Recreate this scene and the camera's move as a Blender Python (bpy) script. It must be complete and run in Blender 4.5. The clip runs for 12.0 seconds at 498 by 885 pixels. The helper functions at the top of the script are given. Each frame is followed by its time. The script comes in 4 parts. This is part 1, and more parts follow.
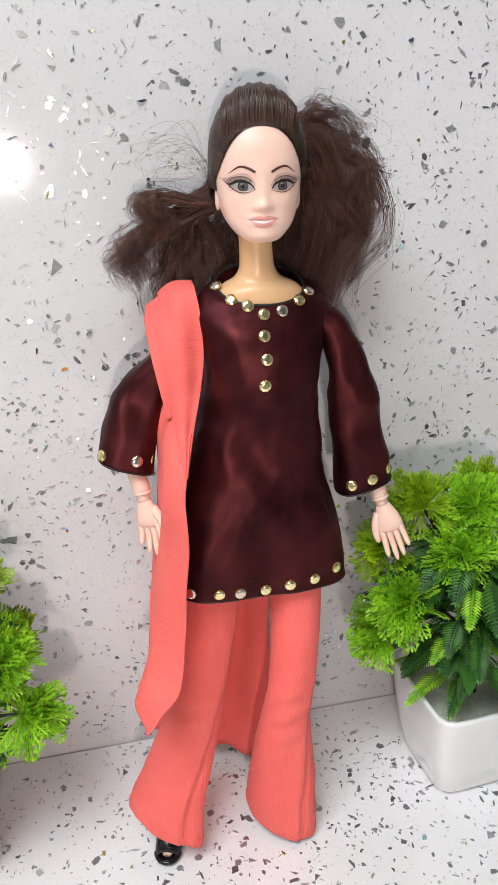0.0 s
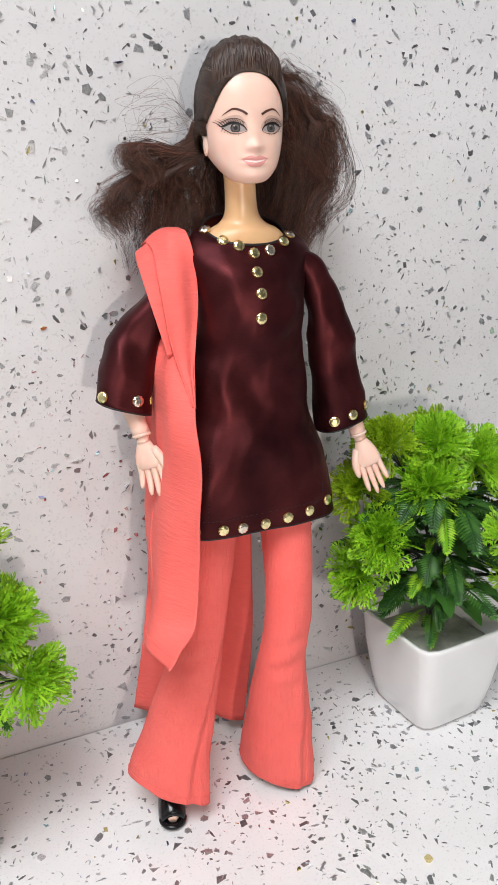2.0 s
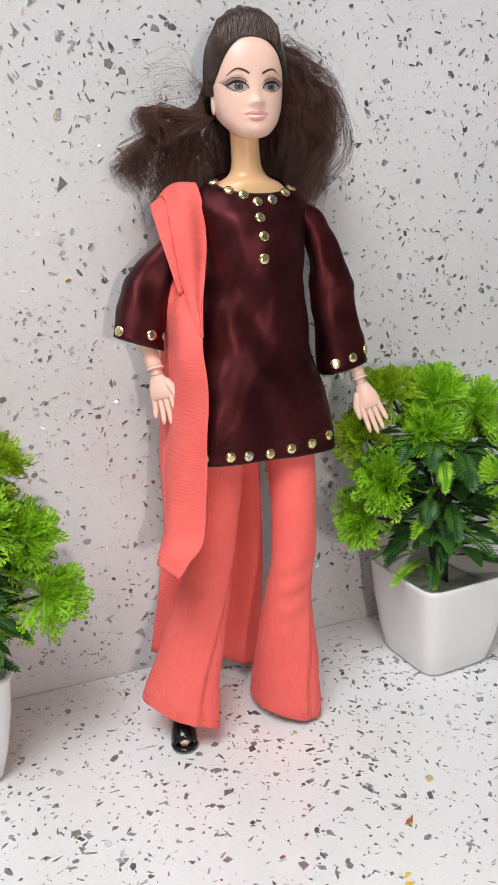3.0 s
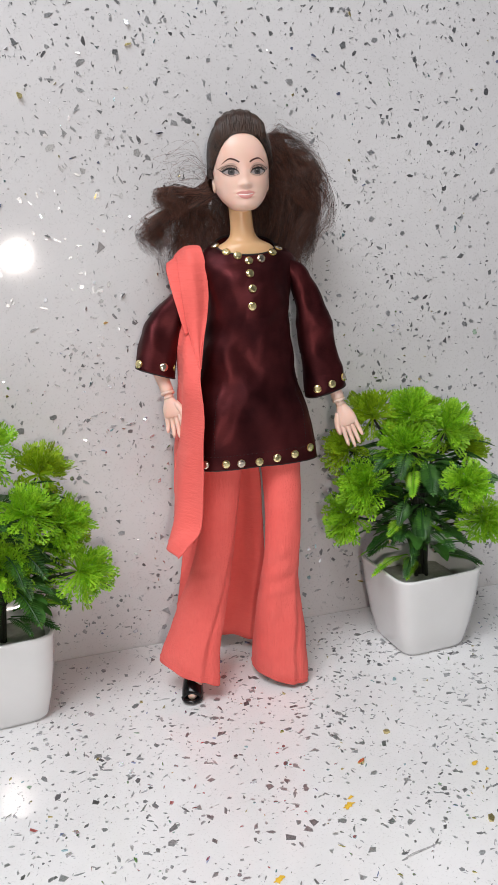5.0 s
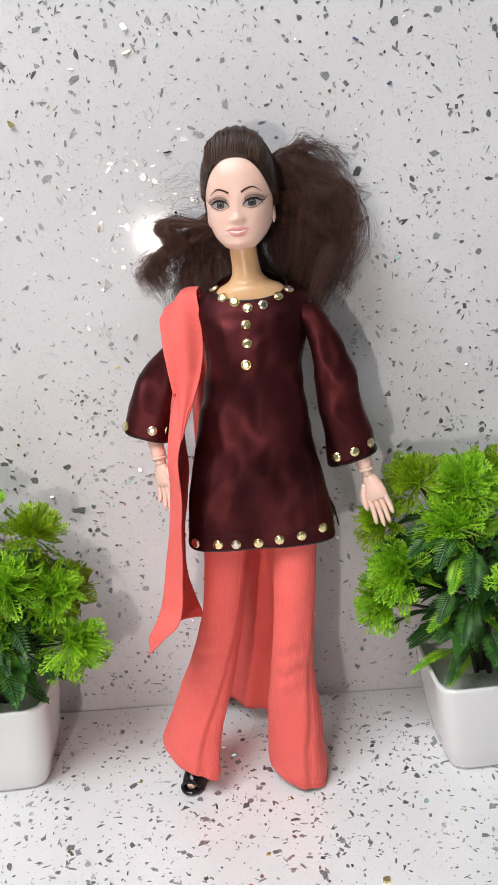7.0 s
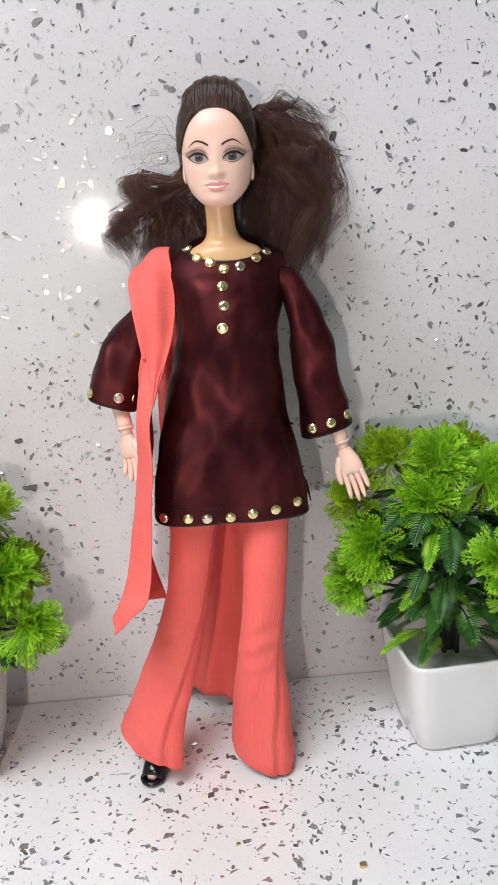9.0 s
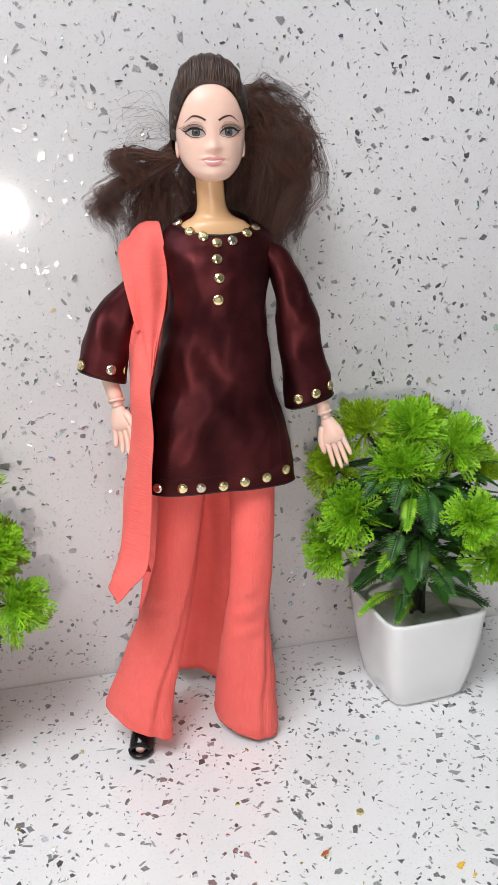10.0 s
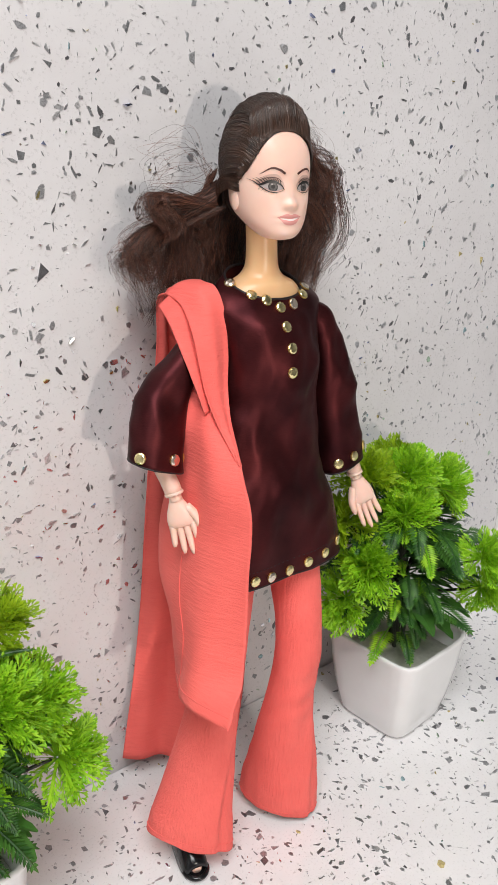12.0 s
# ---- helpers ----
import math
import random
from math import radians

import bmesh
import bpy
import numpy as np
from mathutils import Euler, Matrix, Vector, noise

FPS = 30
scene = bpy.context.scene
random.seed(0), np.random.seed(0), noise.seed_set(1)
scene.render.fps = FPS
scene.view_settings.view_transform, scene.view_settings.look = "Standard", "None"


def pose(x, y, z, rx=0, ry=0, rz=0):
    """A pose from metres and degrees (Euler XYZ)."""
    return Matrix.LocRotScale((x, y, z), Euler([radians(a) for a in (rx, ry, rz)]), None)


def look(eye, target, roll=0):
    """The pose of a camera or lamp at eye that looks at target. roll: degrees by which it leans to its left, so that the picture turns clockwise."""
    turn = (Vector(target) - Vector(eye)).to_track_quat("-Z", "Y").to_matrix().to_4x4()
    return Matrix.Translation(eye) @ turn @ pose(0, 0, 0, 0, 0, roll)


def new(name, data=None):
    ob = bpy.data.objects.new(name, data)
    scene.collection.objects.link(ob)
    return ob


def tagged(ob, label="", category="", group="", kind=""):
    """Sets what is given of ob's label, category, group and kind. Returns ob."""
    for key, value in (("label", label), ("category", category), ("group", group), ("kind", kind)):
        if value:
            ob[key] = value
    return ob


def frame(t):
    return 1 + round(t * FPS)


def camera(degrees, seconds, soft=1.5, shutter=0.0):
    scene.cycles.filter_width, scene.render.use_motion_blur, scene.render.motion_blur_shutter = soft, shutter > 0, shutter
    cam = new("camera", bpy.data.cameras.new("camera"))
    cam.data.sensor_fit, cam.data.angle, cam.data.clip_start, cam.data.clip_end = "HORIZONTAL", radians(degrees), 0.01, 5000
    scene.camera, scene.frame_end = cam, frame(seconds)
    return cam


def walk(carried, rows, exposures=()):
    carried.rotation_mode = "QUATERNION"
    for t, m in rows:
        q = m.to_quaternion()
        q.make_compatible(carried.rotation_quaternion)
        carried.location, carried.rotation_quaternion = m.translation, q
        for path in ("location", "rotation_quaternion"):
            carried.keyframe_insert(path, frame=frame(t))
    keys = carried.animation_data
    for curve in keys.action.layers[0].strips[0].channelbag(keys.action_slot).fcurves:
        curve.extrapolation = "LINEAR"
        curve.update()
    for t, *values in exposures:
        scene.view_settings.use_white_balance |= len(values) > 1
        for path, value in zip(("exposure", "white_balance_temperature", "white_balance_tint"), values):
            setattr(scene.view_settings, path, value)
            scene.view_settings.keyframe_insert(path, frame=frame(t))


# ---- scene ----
from mathutils.bvhtree import BVHTree

cam = camera(35.1, 12.0)
PATH = [
    (0, (-0.068, -0.317, 0.303), (0.355, 1.467, -0.497), -0.6),
    (0.5, (-0.085, -0.303, 0.302), (0.455, 1.444, -0.507), 0.3),
    (1, (-0.101, -0.302, 0.296), (0.635, 1.368, -0.521), 1.1),
    (1.5, (-0.118, -0.31, 0.278), (0.638, 1.369, -0.503), 0.0),
    (2, (-0.126, -0.327, 0.263), (0.652, 1.395, -0.392), -0.6),
    (2.5, (-0.126, -0.342, 0.236), (0.648, 1.403, -0.359), -0.9),
    (3, (-0.131, -0.365, 0.225), (0.586, 1.423, -0.311), -1.5),
    (3.2, (-0.131, -0.377, 0.222), (0.567, 1.424, -0.297), -1.8),
    (4.8, (-0.126, -0.453, 0.238), (0.434, 1.409, -0.233), -2.6),
    (5, (-0.113, -0.454, 0.241), (0.396, 1.418, -0.244), -2.7),
    (5.5, (-0.073, -0.45, 0.25), (0.263, 1.451, -0.273), -3.2),
    (6, (-0.024, -0.434, 0.261), (0.143, 1.475, -0.312), -3.9),
    (6.5, (0.003, -0.415, 0.267), (0.014, 1.498, -0.314), -5.1),
    (6.7, (0.008, -0.407, 0.274), (-0.048, 1.506, -0.308), -5.8),
    (8.3, (0.001, -0.372, 0.283), (-0.061, 1.533, -0.324), -4.2),
    (8.5, (-0.002, -0.376, 0.277), (-0.005, 1.53, -0.329), -3.7),
    (9, (-0.016, -0.384, 0.261), (0.116, 1.521, -0.332), -3.0),
    (9.5, (-0.04, -0.388, 0.252), (0.173, 1.511, -0.338), -2.8),
    (10, (-0.065, -0.39, 0.252), (0.362, 1.47, -0.345), -1.3),
    (10.5, (-0.106, -0.361, 0.255), (0.547, 1.431, -0.348), -0.8),
    (11, (-0.154, -0.326, 0.259), (0.751, 1.344, -0.367), 0.6),
    (11.5, (-0.185, -0.295, 0.263), (0.965, 1.201, -0.399), 2.1),
    (12, (-0.198, -0.274, 0.287), (1.012, 1.163, -0.399), 2.2),
]
walk(cam, [(t, look(eye, target, roll)) for t, eye, target, roll in PATH],
     [(0, 0.13, 6550, 10), (1.5, 0.19, 6600, 10.5), (2.5, 0.09, 6650, 11), (3.2, 0.0, 6600, 11), (4.8, -0.15, 6560, 11), (5.5, -0.15, 6560, 11), (6.5, -0.02, 6560, 11), (8.5, 0.08, 6530, 10.5), (9.5, 0.08, 6500, 10), (10.5, 0.04, 6550, 10.5), (11, 0.03, 6700, 11.5), (12, 0.08, 6850, 12)])

# ---------- world and light ----------
world = bpy.data.worlds.new("world")
scene.world = world
world.use_nodes = True
bg = world.node_tree.nodes["Background"]
bg.inputs[0].default_value = (0.80, 0.88, 1.0, 1)
bg.inputs[1].default_value = 0.35


def area_lamp(name, eye, target, size, watts, colour, shape="DISK", size_y=None):
    data = bpy.data.lights.new(name, "AREA")
    data.shape, data.size, data.energy, data.color = shape, size, watts, colour
    if size_y:
        data.size_y = size_y
    ob = new(name, data)
    ob.matrix_world = look(eye, target)
    return ob


# the small torch beside the filming position, whose glint shows in the polished wall
area_lamp("torch", (-0.118, -0.590, 0.243), (0.0, 0.0, 0.16), 0.019, 0.84, (1.0, 0.91, 0.84))
# the room's ceiling light
area_lamp("ceiling_light", (-0.50, -0.68, 1.42), (0.0, 0.0, 0.1), 0.8, 23.2, (0.93, 0.965, 1.0), "RECTANGLE", 0.8)


# ---------- materials ----------
def nodes_of(name):
    m = bpy.data.materials.new(name)
    m.use_nodes = True
    nt = m.node_tree
    b = nt.nodes["Principled BSDF"]
    return m, nt, b


def add(nt, kind, **inputs):
    n = nt.nodes.new(kind)
    for k, v in inputs.items():
        n.inputs[k.replace("_", " ")].default_value = v
    return n


def noise_tex(nt, scale, detail=4.0, rough=0.55, stretch=None):
    co = nt.nodes.new("ShaderNodeTexCoord")
    tex = add(nt, "ShaderNodeTexNoise", Scale=scale, Detail=detail, Roughness=rough)
    if stretch:
        mp = nt.nodes.new("ShaderNodeMapping")
        mp.inputs["Scale"].default_value = stretch
        nt.links.new(co.outputs["Object"], mp.inputs[0])
        nt.links.new(mp.outputs[0], tex.inputs["Vector"])
    else:
        nt.links.new(co.outputs["Object"], tex.inputs["Vector"])
    return tex


def ramp(nt, src, stops):
    r = nt.nodes.new("ShaderNodeValToRGB")
    el = r.color_ramp.elements
    while len(el) < len(stops):
        el.new(0.5)
    for e, (p, c) in zip(el, stops):
        e.position, e.color = p, (*c, 1)
    nt.links.new(src, r.inputs[0])
    return r


def bump(nt, b, src, strength, distance):
    n = add(nt, "ShaderNodeBump", Strength=strength, Distance=distance)
    nt.links.new(src, n.inputs["Height"])
    nt.links.new(n.outputs[0], b.inputs["Normal"])
    return n


def simple(name, colour, rough=0.5, metal=0.0, var=0.12, scale=300.0, coat=0.0, bumpy=0.0, sub=0.0):
    m, nt, b = nodes_of(name)
    t = noise_tex(nt, scale)
    lo = tuple(c * (1 - var) for c in colour)
    hi = tuple(min(1, c * (1 + var)) for c in colour)
    r = ramp(nt, t.outputs[0], [(0.3, lo), (0.7, hi)])
    nt.links.new(r.outputs[0], b.inputs["Base Color"])
    b.inputs["Roughness"].default_value, b.inputs["Metallic"].default_value = rough, metal
    b.inputs["Coat Weight"].default_value = coat
    b.inputs["Coat Roughness"].default_value = 0.08
    if sub:
        b.inputs["Subsurface Weight"].default_value = sub
        b.inputs["Subsurface Radius"].default_value = (1.0, 0.45, 0.3)
        b.inputs["Subsurface Scale"].default_value = 0.0015
    if bumpy:
        bump(nt, b, t.outputs[0], bumpy, 0.0003)
    return m


def quartz_material(name, lo, hi):
    m, nt, b = nodes_of(name)
    big = noise_tex(nt, 9.0, 5.0)
    fine = noise_tex(nt, 900.0, 3.0)
    r = ramp(nt, big.outputs[0], [(0.3, lo), (0.7, hi)])
    speck = ramp(nt, fine.outputs[0], [(0.30, (0.86, 0.86, 0.86)), (0.42, (1, 1, 1))])
    mix = nt.nodes.new("ShaderNodeMix")
    mix.data_type, mix.blend_type = "RGBA", "MULTIPLY"
    mix.inputs[0].default_value = 1.0
    nt.links.new(r.outputs[0], mix.inputs[6])
    nt.links.new(speck.outputs[0], mix.inputs[7])
    nt.links.new(mix.outputs[2], b.inputs["Base Color"])
    smear = noise_tex(nt, 22.0, 5.0, 0.6)
    rr = ramp(nt, smear.outputs[0], [(0.3, (0.05,) * 3), (0.75, (0.12,) * 3)])
    nt.links.new(rr.outputs[0], b.inputs["Roughness"])
    b.inputs["IOR"].default_value = 1.46
    return m


def chip_material(name, stops, rough, metal):
    """Flakes of mirror and glass: each island takes a tone of its own."""
    m, nt, b = nodes_of(name)
    geo = nt.nodes.new("ShaderNodeNewGeometry")
    info = nt.nodes.new("ShaderNodeObjectInfo")
    s = add(nt, "ShaderNodeMath")
    s.operation = "ADD"
    nt.links.new(geo.outputs["Random Per Island"], s.inputs[0])
    nt.links.new(info.outputs["Random"], s.inputs[1])
    fr = nt.nodes.new("ShaderNodeMath")
    fr.operation = "FRACT"
    nt.links.new(s.outputs[0], fr.inputs[0])
    r = ramp(nt, fr.outputs[0], stops)
    r.color_ramp.interpolation = "CONSTANT"
    grain = noise_tex(nt, 1600.0, 2.0)
    g = ramp(nt, grain.outputs[0], [(0.35, (0.72,) * 3), (0.6, (1, 1, 1))])
    mix = nt.nodes.new("ShaderNodeMix")
    mix.data_type, mix.blend_type = "RGBA", "MULTIPLY"
    mix.inputs[0].default_value = 1.0
    nt.links.new(r.outputs[0], mix.inputs[6])
    nt.links.new(g.outputs[0], mix.inputs[7])
    nt.links.new(mix.outputs[2], b.inputs["Base Color"])
    b.inputs["Roughness"].default_value, b.inputs["Metallic"].default_value = rough, metal
    return m


def crepe_material(name, lo, hi, stretch, relief):
    """Crinkled crepe: fine ribs that waver, with a woven grain."""
    m, nt, b = nodes_of(name)
    rib = noise_tex(nt, 1100.0, 3.0, 0.6, stretch)
    weave = noise_tex(nt, 2600.0, 2.0)
    blotch = noise_tex(nt, 45.0, 4.0)
    r = ramp(nt, blotch.outputs[0], [(0.3, lo), (0.7, hi)])
    r2 = ramp(nt, rib.outputs[0], [(0.3, (0.97, 0.94, 0.94)), (0.6, (1, 1, 1))])
    mix = nt.nodes.new("ShaderNodeMix")
    mix.data_type, mix.blend_type = "RGBA", "MULTIPLY"
    mix.inputs[0].default_value = 1.0
    nt.links.new(r.outputs[0], mix.inputs[6])
    nt.links.new(r2.outputs[0], mix.inputs[7])
    nt.links.new(mix.outputs[2], b.inputs["Base Color"])
    s = nt.nodes.new("ShaderNodeMath")
    s.operation = "MULTIPLY_ADD"
    s.inputs[1].default_value = 0.35
    nt.links.new(weave.outputs[0], s.inputs[0])
    nt.links.new(rib.outputs[0], s.inputs[2])
    bump(nt, b, s.outputs[0], relief, 0.0008)
    b.inputs["Roughness"].default_value = 0.85
    b.inputs["Sheen Weight"].default_value = 0.10
    b.inputs["Sheen Roughness"].default_value = 0.4
    b.inputs["Sheen Tint"].default_value = (1.0, 0.6, 0.55, 1)
    return m


def satin_material(name):
    """Shot satin: wine-red sheen over near-black, partly coloured in as blotches, partly metallic shine facing the
    light.
    """
    m, nt, b = nodes_of(name)
    thread = noise_tex(nt, 2600.0, 2.0, 0.5, (0.25, 0.25, 1.0))
    # random wine patches on near-black put the satin's uneven sheen into the colour
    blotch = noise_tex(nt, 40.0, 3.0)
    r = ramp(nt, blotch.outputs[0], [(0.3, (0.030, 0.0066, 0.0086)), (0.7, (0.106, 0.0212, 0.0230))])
    r2 = ramp(nt, thread.outputs[0], [(0.3, (0.85,) * 3), (0.65, (1, 1, 1))])
    mix = nt.nodes.new("ShaderNodeMix")
    mix.data_type, mix.blend_type = "RGBA", "MULTIPLY"
    mix.inputs[0].default_value = 1.0
    nt.links.new(r.outputs[0], mix.inputs[6])
    nt.links.new(r2.outputs[0], mix.inputs[7])
    nt.links.new(mix.outputs[2], b.inputs["Base Color"])
    b.inputs["Metallic"].default_value = 0.9
    b.inputs["Roughness"].default_value = 0.48
    b.inputs["Specular IOR Level"].default_value = 0.3
    wr = noise_tex(nt, 260.0, 3.0, 0.55, (1.0, 1.0, 0.6))
    b1 = add(nt, "ShaderNodeBump", Strength=0.10, Distance=0.0003)
    nt.links.new(thread.outputs[0], b1.inputs["Height"])
    b2 = add(nt, "ShaderNodeBump", Strength=0.04, Distance=0.0010)
    nt.links.new(wr.outputs[0], b2.inputs["Height"])
    nt.links.new(b1.outputs[0], b2.inputs["Normal"])
    nt.links.new(b2.outputs[0], b.inputs["Normal"])
    return m


def leaf_material(name, lo, hi):
    m, nt, b = nodes_of(name)
    geo = nt.nodes.new("ShaderNodeNewGeometry")
    r = ramp(nt, geo.outputs["Random Per Island"], [(0.0, lo), (1.0, hi)])
    t = noise_tex(nt, 120.0, 3.0)
    r2 = ramp(nt, t.outputs[0], [(0.3, (0.7, 0.75, 0.7)), (0.7, (1, 1, 1))])
    mix = nt.nodes.new("ShaderNodeMix")
    mix.data_type, mix.blend_type = "RGBA", "MULTIPLY"
    mix.inputs[0].default_value = 1.0
    nt.links.new(r.outputs[0], mix.inputs[6])
    nt.links.new(r2.outputs[0], mix.inputs[7])
    nt.links.new(mix.outputs[2], b.inputs["Base Color"])
    b.inputs["Roughness"].default_value = 0.42
    thin = nt.nodes.new("ShaderNodeBsdfTranslucent")
    nt.links.new(mix.outputs[2], thin.inputs["Color"])
    both = nt.nodes.new("ShaderNodeMixShader")
    both.inputs[0].default_value = 0.22
    nt.links.new(b.outputs[0], both.inputs[1])
    nt.links.new(thin.outputs[0], both.inputs[2])
    nt.links.new(both.outputs[0], nt.nodes["Material Output"].inputs["Surface"])
    return m


def hair_material(name, stops, rough):
    m, nt, b = nodes_of(name)
    geo = nt.nodes.new("ShaderNodeNewGeometry")
    r = ramp(nt, geo.outputs["Random Per Island"], stops)
    nt.links.new(r.outputs[0], b.inputs["Base Color"])
    b.inputs["Roughness"].default_value = rough
    b.inputs["Specular IOR Level"].default_value = 0.6
    return m


M_WALL = quartz_material("wall_quartz", (0.66, 0.645, 0.65), (0.74, 0.73, 0.735))
M_COUNTER = quartz_material("counter_quartz", (0.74, 0.735, 0.735), (0.82, 0.815, 0.82))
GREYS = [(0.0, (0.42, 0.43, 0.44)), (0.3, (0.30, 0.31, 0.32)), (0.55, (0.52, 0.53, 0.55)), (0.75, (0.20, 0.20, 0.21)), (0.86, (0.62, 0.62, 0.63))]
M_CHIP = chip_material("grey_flake", GREYS, 0.30, 0.60)
GLINTS = [(0.0, (0.85, 0.85, 0.88)), (0.42, (0.84, 0.72, 0.34)), (0.50, (0.50, 0.72, 0.76)), (0.58, (0.48, 0.54, 0.78)), (0.64, (0.9, 0.9, 0.9)), (0.94, (0.60, 0.78, 0.60))]
M_GLINT = chip_material("foil_flake", GLINTS, 0.18, 0.9)
M_PLASTER = simple("white_plaster", (0.46, 0.46, 0.46), 0.8, scale=20.0, var=0.05)
M_ROOMFLOOR = simple("room_floor_tile", (0.35, 0.32, 0.30), 0.4, scale=12.0)
M_CORAL = crepe_material("coral_crepe", (0.86, 0.130, 0.110), (0.92, 0.158, 0.134), (1.0, 1.0, 0.14), 0.85)
M_SHAWL = crepe_material("coral_shawl_crepe", (0.86, 0.130, 0.110), (0.92, 0.158, 0.134), (0.12, 0.12, 1.0), 0.55)
M_SATIN = satin_material("wine_satin")
M_SKIN = simple("doll_skin", (0.83, 0.555, 0.455), 0.38, var=0.03, scale=60.0, sub=0.25)
M_NECK = simple("neck_vinyl", (0.72, 0.44, 0.23), 0.34, var=0.03, scale=60.0, sub=0.2)
M_HAIR = hair_material("loose_hair", [(0.0, (0.010, 0.004, 0.003)), (0.55, (0.055, 0.021, 0.014)), (1.0, (0.30, 0.115, 0.070))], 0.34)
M_COMBED = hair_material("combed_hair", [(0.0, (0.016, 0.008, 0.005)), (1.0, (0.085, 0.040, 0.024))], 0.30)
M_CAP = simple("hair_base", (0.016, 0.009, 0.006), 0.45, scale=900.0, var=0.3, bumpy=0.5)
M_LIP = simple("lip_paint", (0.76, 0.33, 0.30), 0.25, var=0.05)
M_TEETH = simple("teeth_paint", (0.85, 0.72, 0.68), 0.3, var=0.03)
M_EYEWHITE = simple("eye_white_paint", (0.38, 0.33, 0.32), 0.3, var=0.03)
M_IRIS = simple("iris_paint", (0.095, 0.088, 0.085), 0.3, var=0.35, scale=2500.0)
M_BLACK = simple("black_paint", (0.012, 0.010, 0.010), 0.35, var=0.1)
M_BROW = simple("brow_paint", (0.075, 0.022, 0.016), 0.5, var=0.1)
M_SHADOW = simple("eye_shadow_paint", (0.62, 0.41, 0.34), 0.5, var=0.05)
M_SHOE = simple("black_shoe_plastic", (0.008, 0.008, 0.009), 0.16, var=0.1)
M_GOLD = simple("gold_foil", (0.78, 0.56, 0.17), 0.28, 1.0, 0.15, 2500.0)
M_STONE = simple("rhinestone_facet", (0.95, 0.80, 0.42), 0.20, 1.0, 0.12, 700.0)
M_STONE_CLEAR = simple("clear_rhinestone_facet", (0.80, 0.70, 0.58), 0.20, 1.0, 0.12, 700.0)
M_THREAD = simple("dark_thread", (0.010, 0.006, 0.007), 0.7)
M_BINDING = simple("black_binding", (0.010, 0.006, 0.007), 0.5)
M_POT = simple("white_glazed_pot", (0.80, 0.80, 0.80), 0.13, var=0.02, scale=40.0, coat=0.4)
M_FOAM = simple("pale_foam", (0.50, 0.50, 0.44), 0.9, scale=400.0, bumpy=0.6)
M_LEAF = leaf_material("bright_leaf", (0.19, 0.50, 0.013), (0.48, 0.82, 0.042))
M_LEAF_OLD = leaf_material("yellowed_leaf", (0.23, 0.42, 0.010), (0.48, 0.68, 0.028))
M_FERN = leaf_material("dark_leaf", (0.028, 0.105, 0.022), (0.08, 0.23, 0.034))
M_STEM = simple("dark_stem", (0.018, 0.022, 0.014), 0.5)
M_STAIN = simple("yellow_smear", (0.80, 0.50, 0.05), 0.4, scale=500.0)
M_SCUFF = simple("grey_scuff", (0.42, 0.42, 0.42), 0.5, scale=900.0, var=0.4)
M_STEEL = simple("dull_steel", (0.22, 0.22, 0.23), 0.35, 0.8)
M_DARKBOX = simple("black_lacquer", (0.012, 0.012, 0.014), 0.3)


# ---------- building helpers ----------
def mesh_object(name, verts, faces, mats, parent=None, label="", indices=None, smooth=True):
    me = bpy.data.meshes.new(name)
    me.from_pydata([tuple(map(float, v)) for v in verts], [], [tuple(map(int, q)) for q in faces])
    for m in (mats if isinstance(mats, (list, tuple)) else [mats]):
        me.materials.append(m)
    if indices is not None:
        me.polygons.foreach_set("material_index", np.array(indices, dtype=np.int32))
    me.polygons.foreach_set("use_smooth", np.full(len(me.polygons), smooth))
    me.update()
    ob = new(name, me)
    if parent is not None:
        ob.parent = parent
    if label:
        ob["label"] = label
    return ob


def part(name, bm, material, parent=None, label="", smooth=False):
    me = bpy.data.meshes.new(name)
    bm.to_mesh(me)
    bm.free()
    me.materials.append(material)
    me.polygons.foreach_set("use_smooth", np.full(len(me.polygons), smooth))
    ob = new(name, me)
    if parent is not None:
        ob.parent = parent
    if label:
        ob["label"] = label
    return ob


def thing(name, label, category, at=(0, 0, 0), group=""):
    ob = new(name)
    ob.location = at
    ob.empty_display_size = 0.01
    return tagged(ob, label, category, group)


class Soup:
    """Vertices and faces with a material number each, gathered into one mesh."""

    def __init__(self):
        self.v, self.f, self.m, self.n = [], [], [], 0

    def put(self, verts, faces, mat=0):
        verts = np.asarray(verts, float).reshape(-1, 3)
        self.v.append(verts)
        self.f += [tuple(i + self.n for i in q) for q in faces]
        self.m += [mat] * len(faces)
        self.n += len(verts)

    def object(self, name, mats, parent=None, label="", smooth=True):
        return mesh_object(name, np.concatenate(self.v), self.f, mats, parent, label, self.m, smooth)


def grid_faces(rows, cols, closed=False):
    out = []
    for i in range(rows - 1):
        for j in range(cols if closed else cols - 1):
            k = (j + 1) % cols
            out.append((i * cols + j, i * cols + k, (i + 1) * cols + k, (i + 1) * cols + j))
    return out


def smooth_rows(keys, n):
    """Catmull-Rom through key rows (each a flat array), n rows in all."""
    k = np.asarray(keys, float)
    p = np.vstack([2 * k[0] - k[1], k, 2 * k[-1] - k[-2]])
    out = []
    for s in np.linspace(0, len(k) - 1, n):
        i = min(int(s), len(k) - 2)
        u = s - i
        a, b, c, d = p[i], p[i + 1], p[i + 2], p[i + 3]
        out.append(0.5 * (2 * b + (c - a) * u + (2 * a - 5 * b + 4 * c - d) * u * u + (3 * b - a - 3 * c + d) * u ** 3))
    return np.array(out)


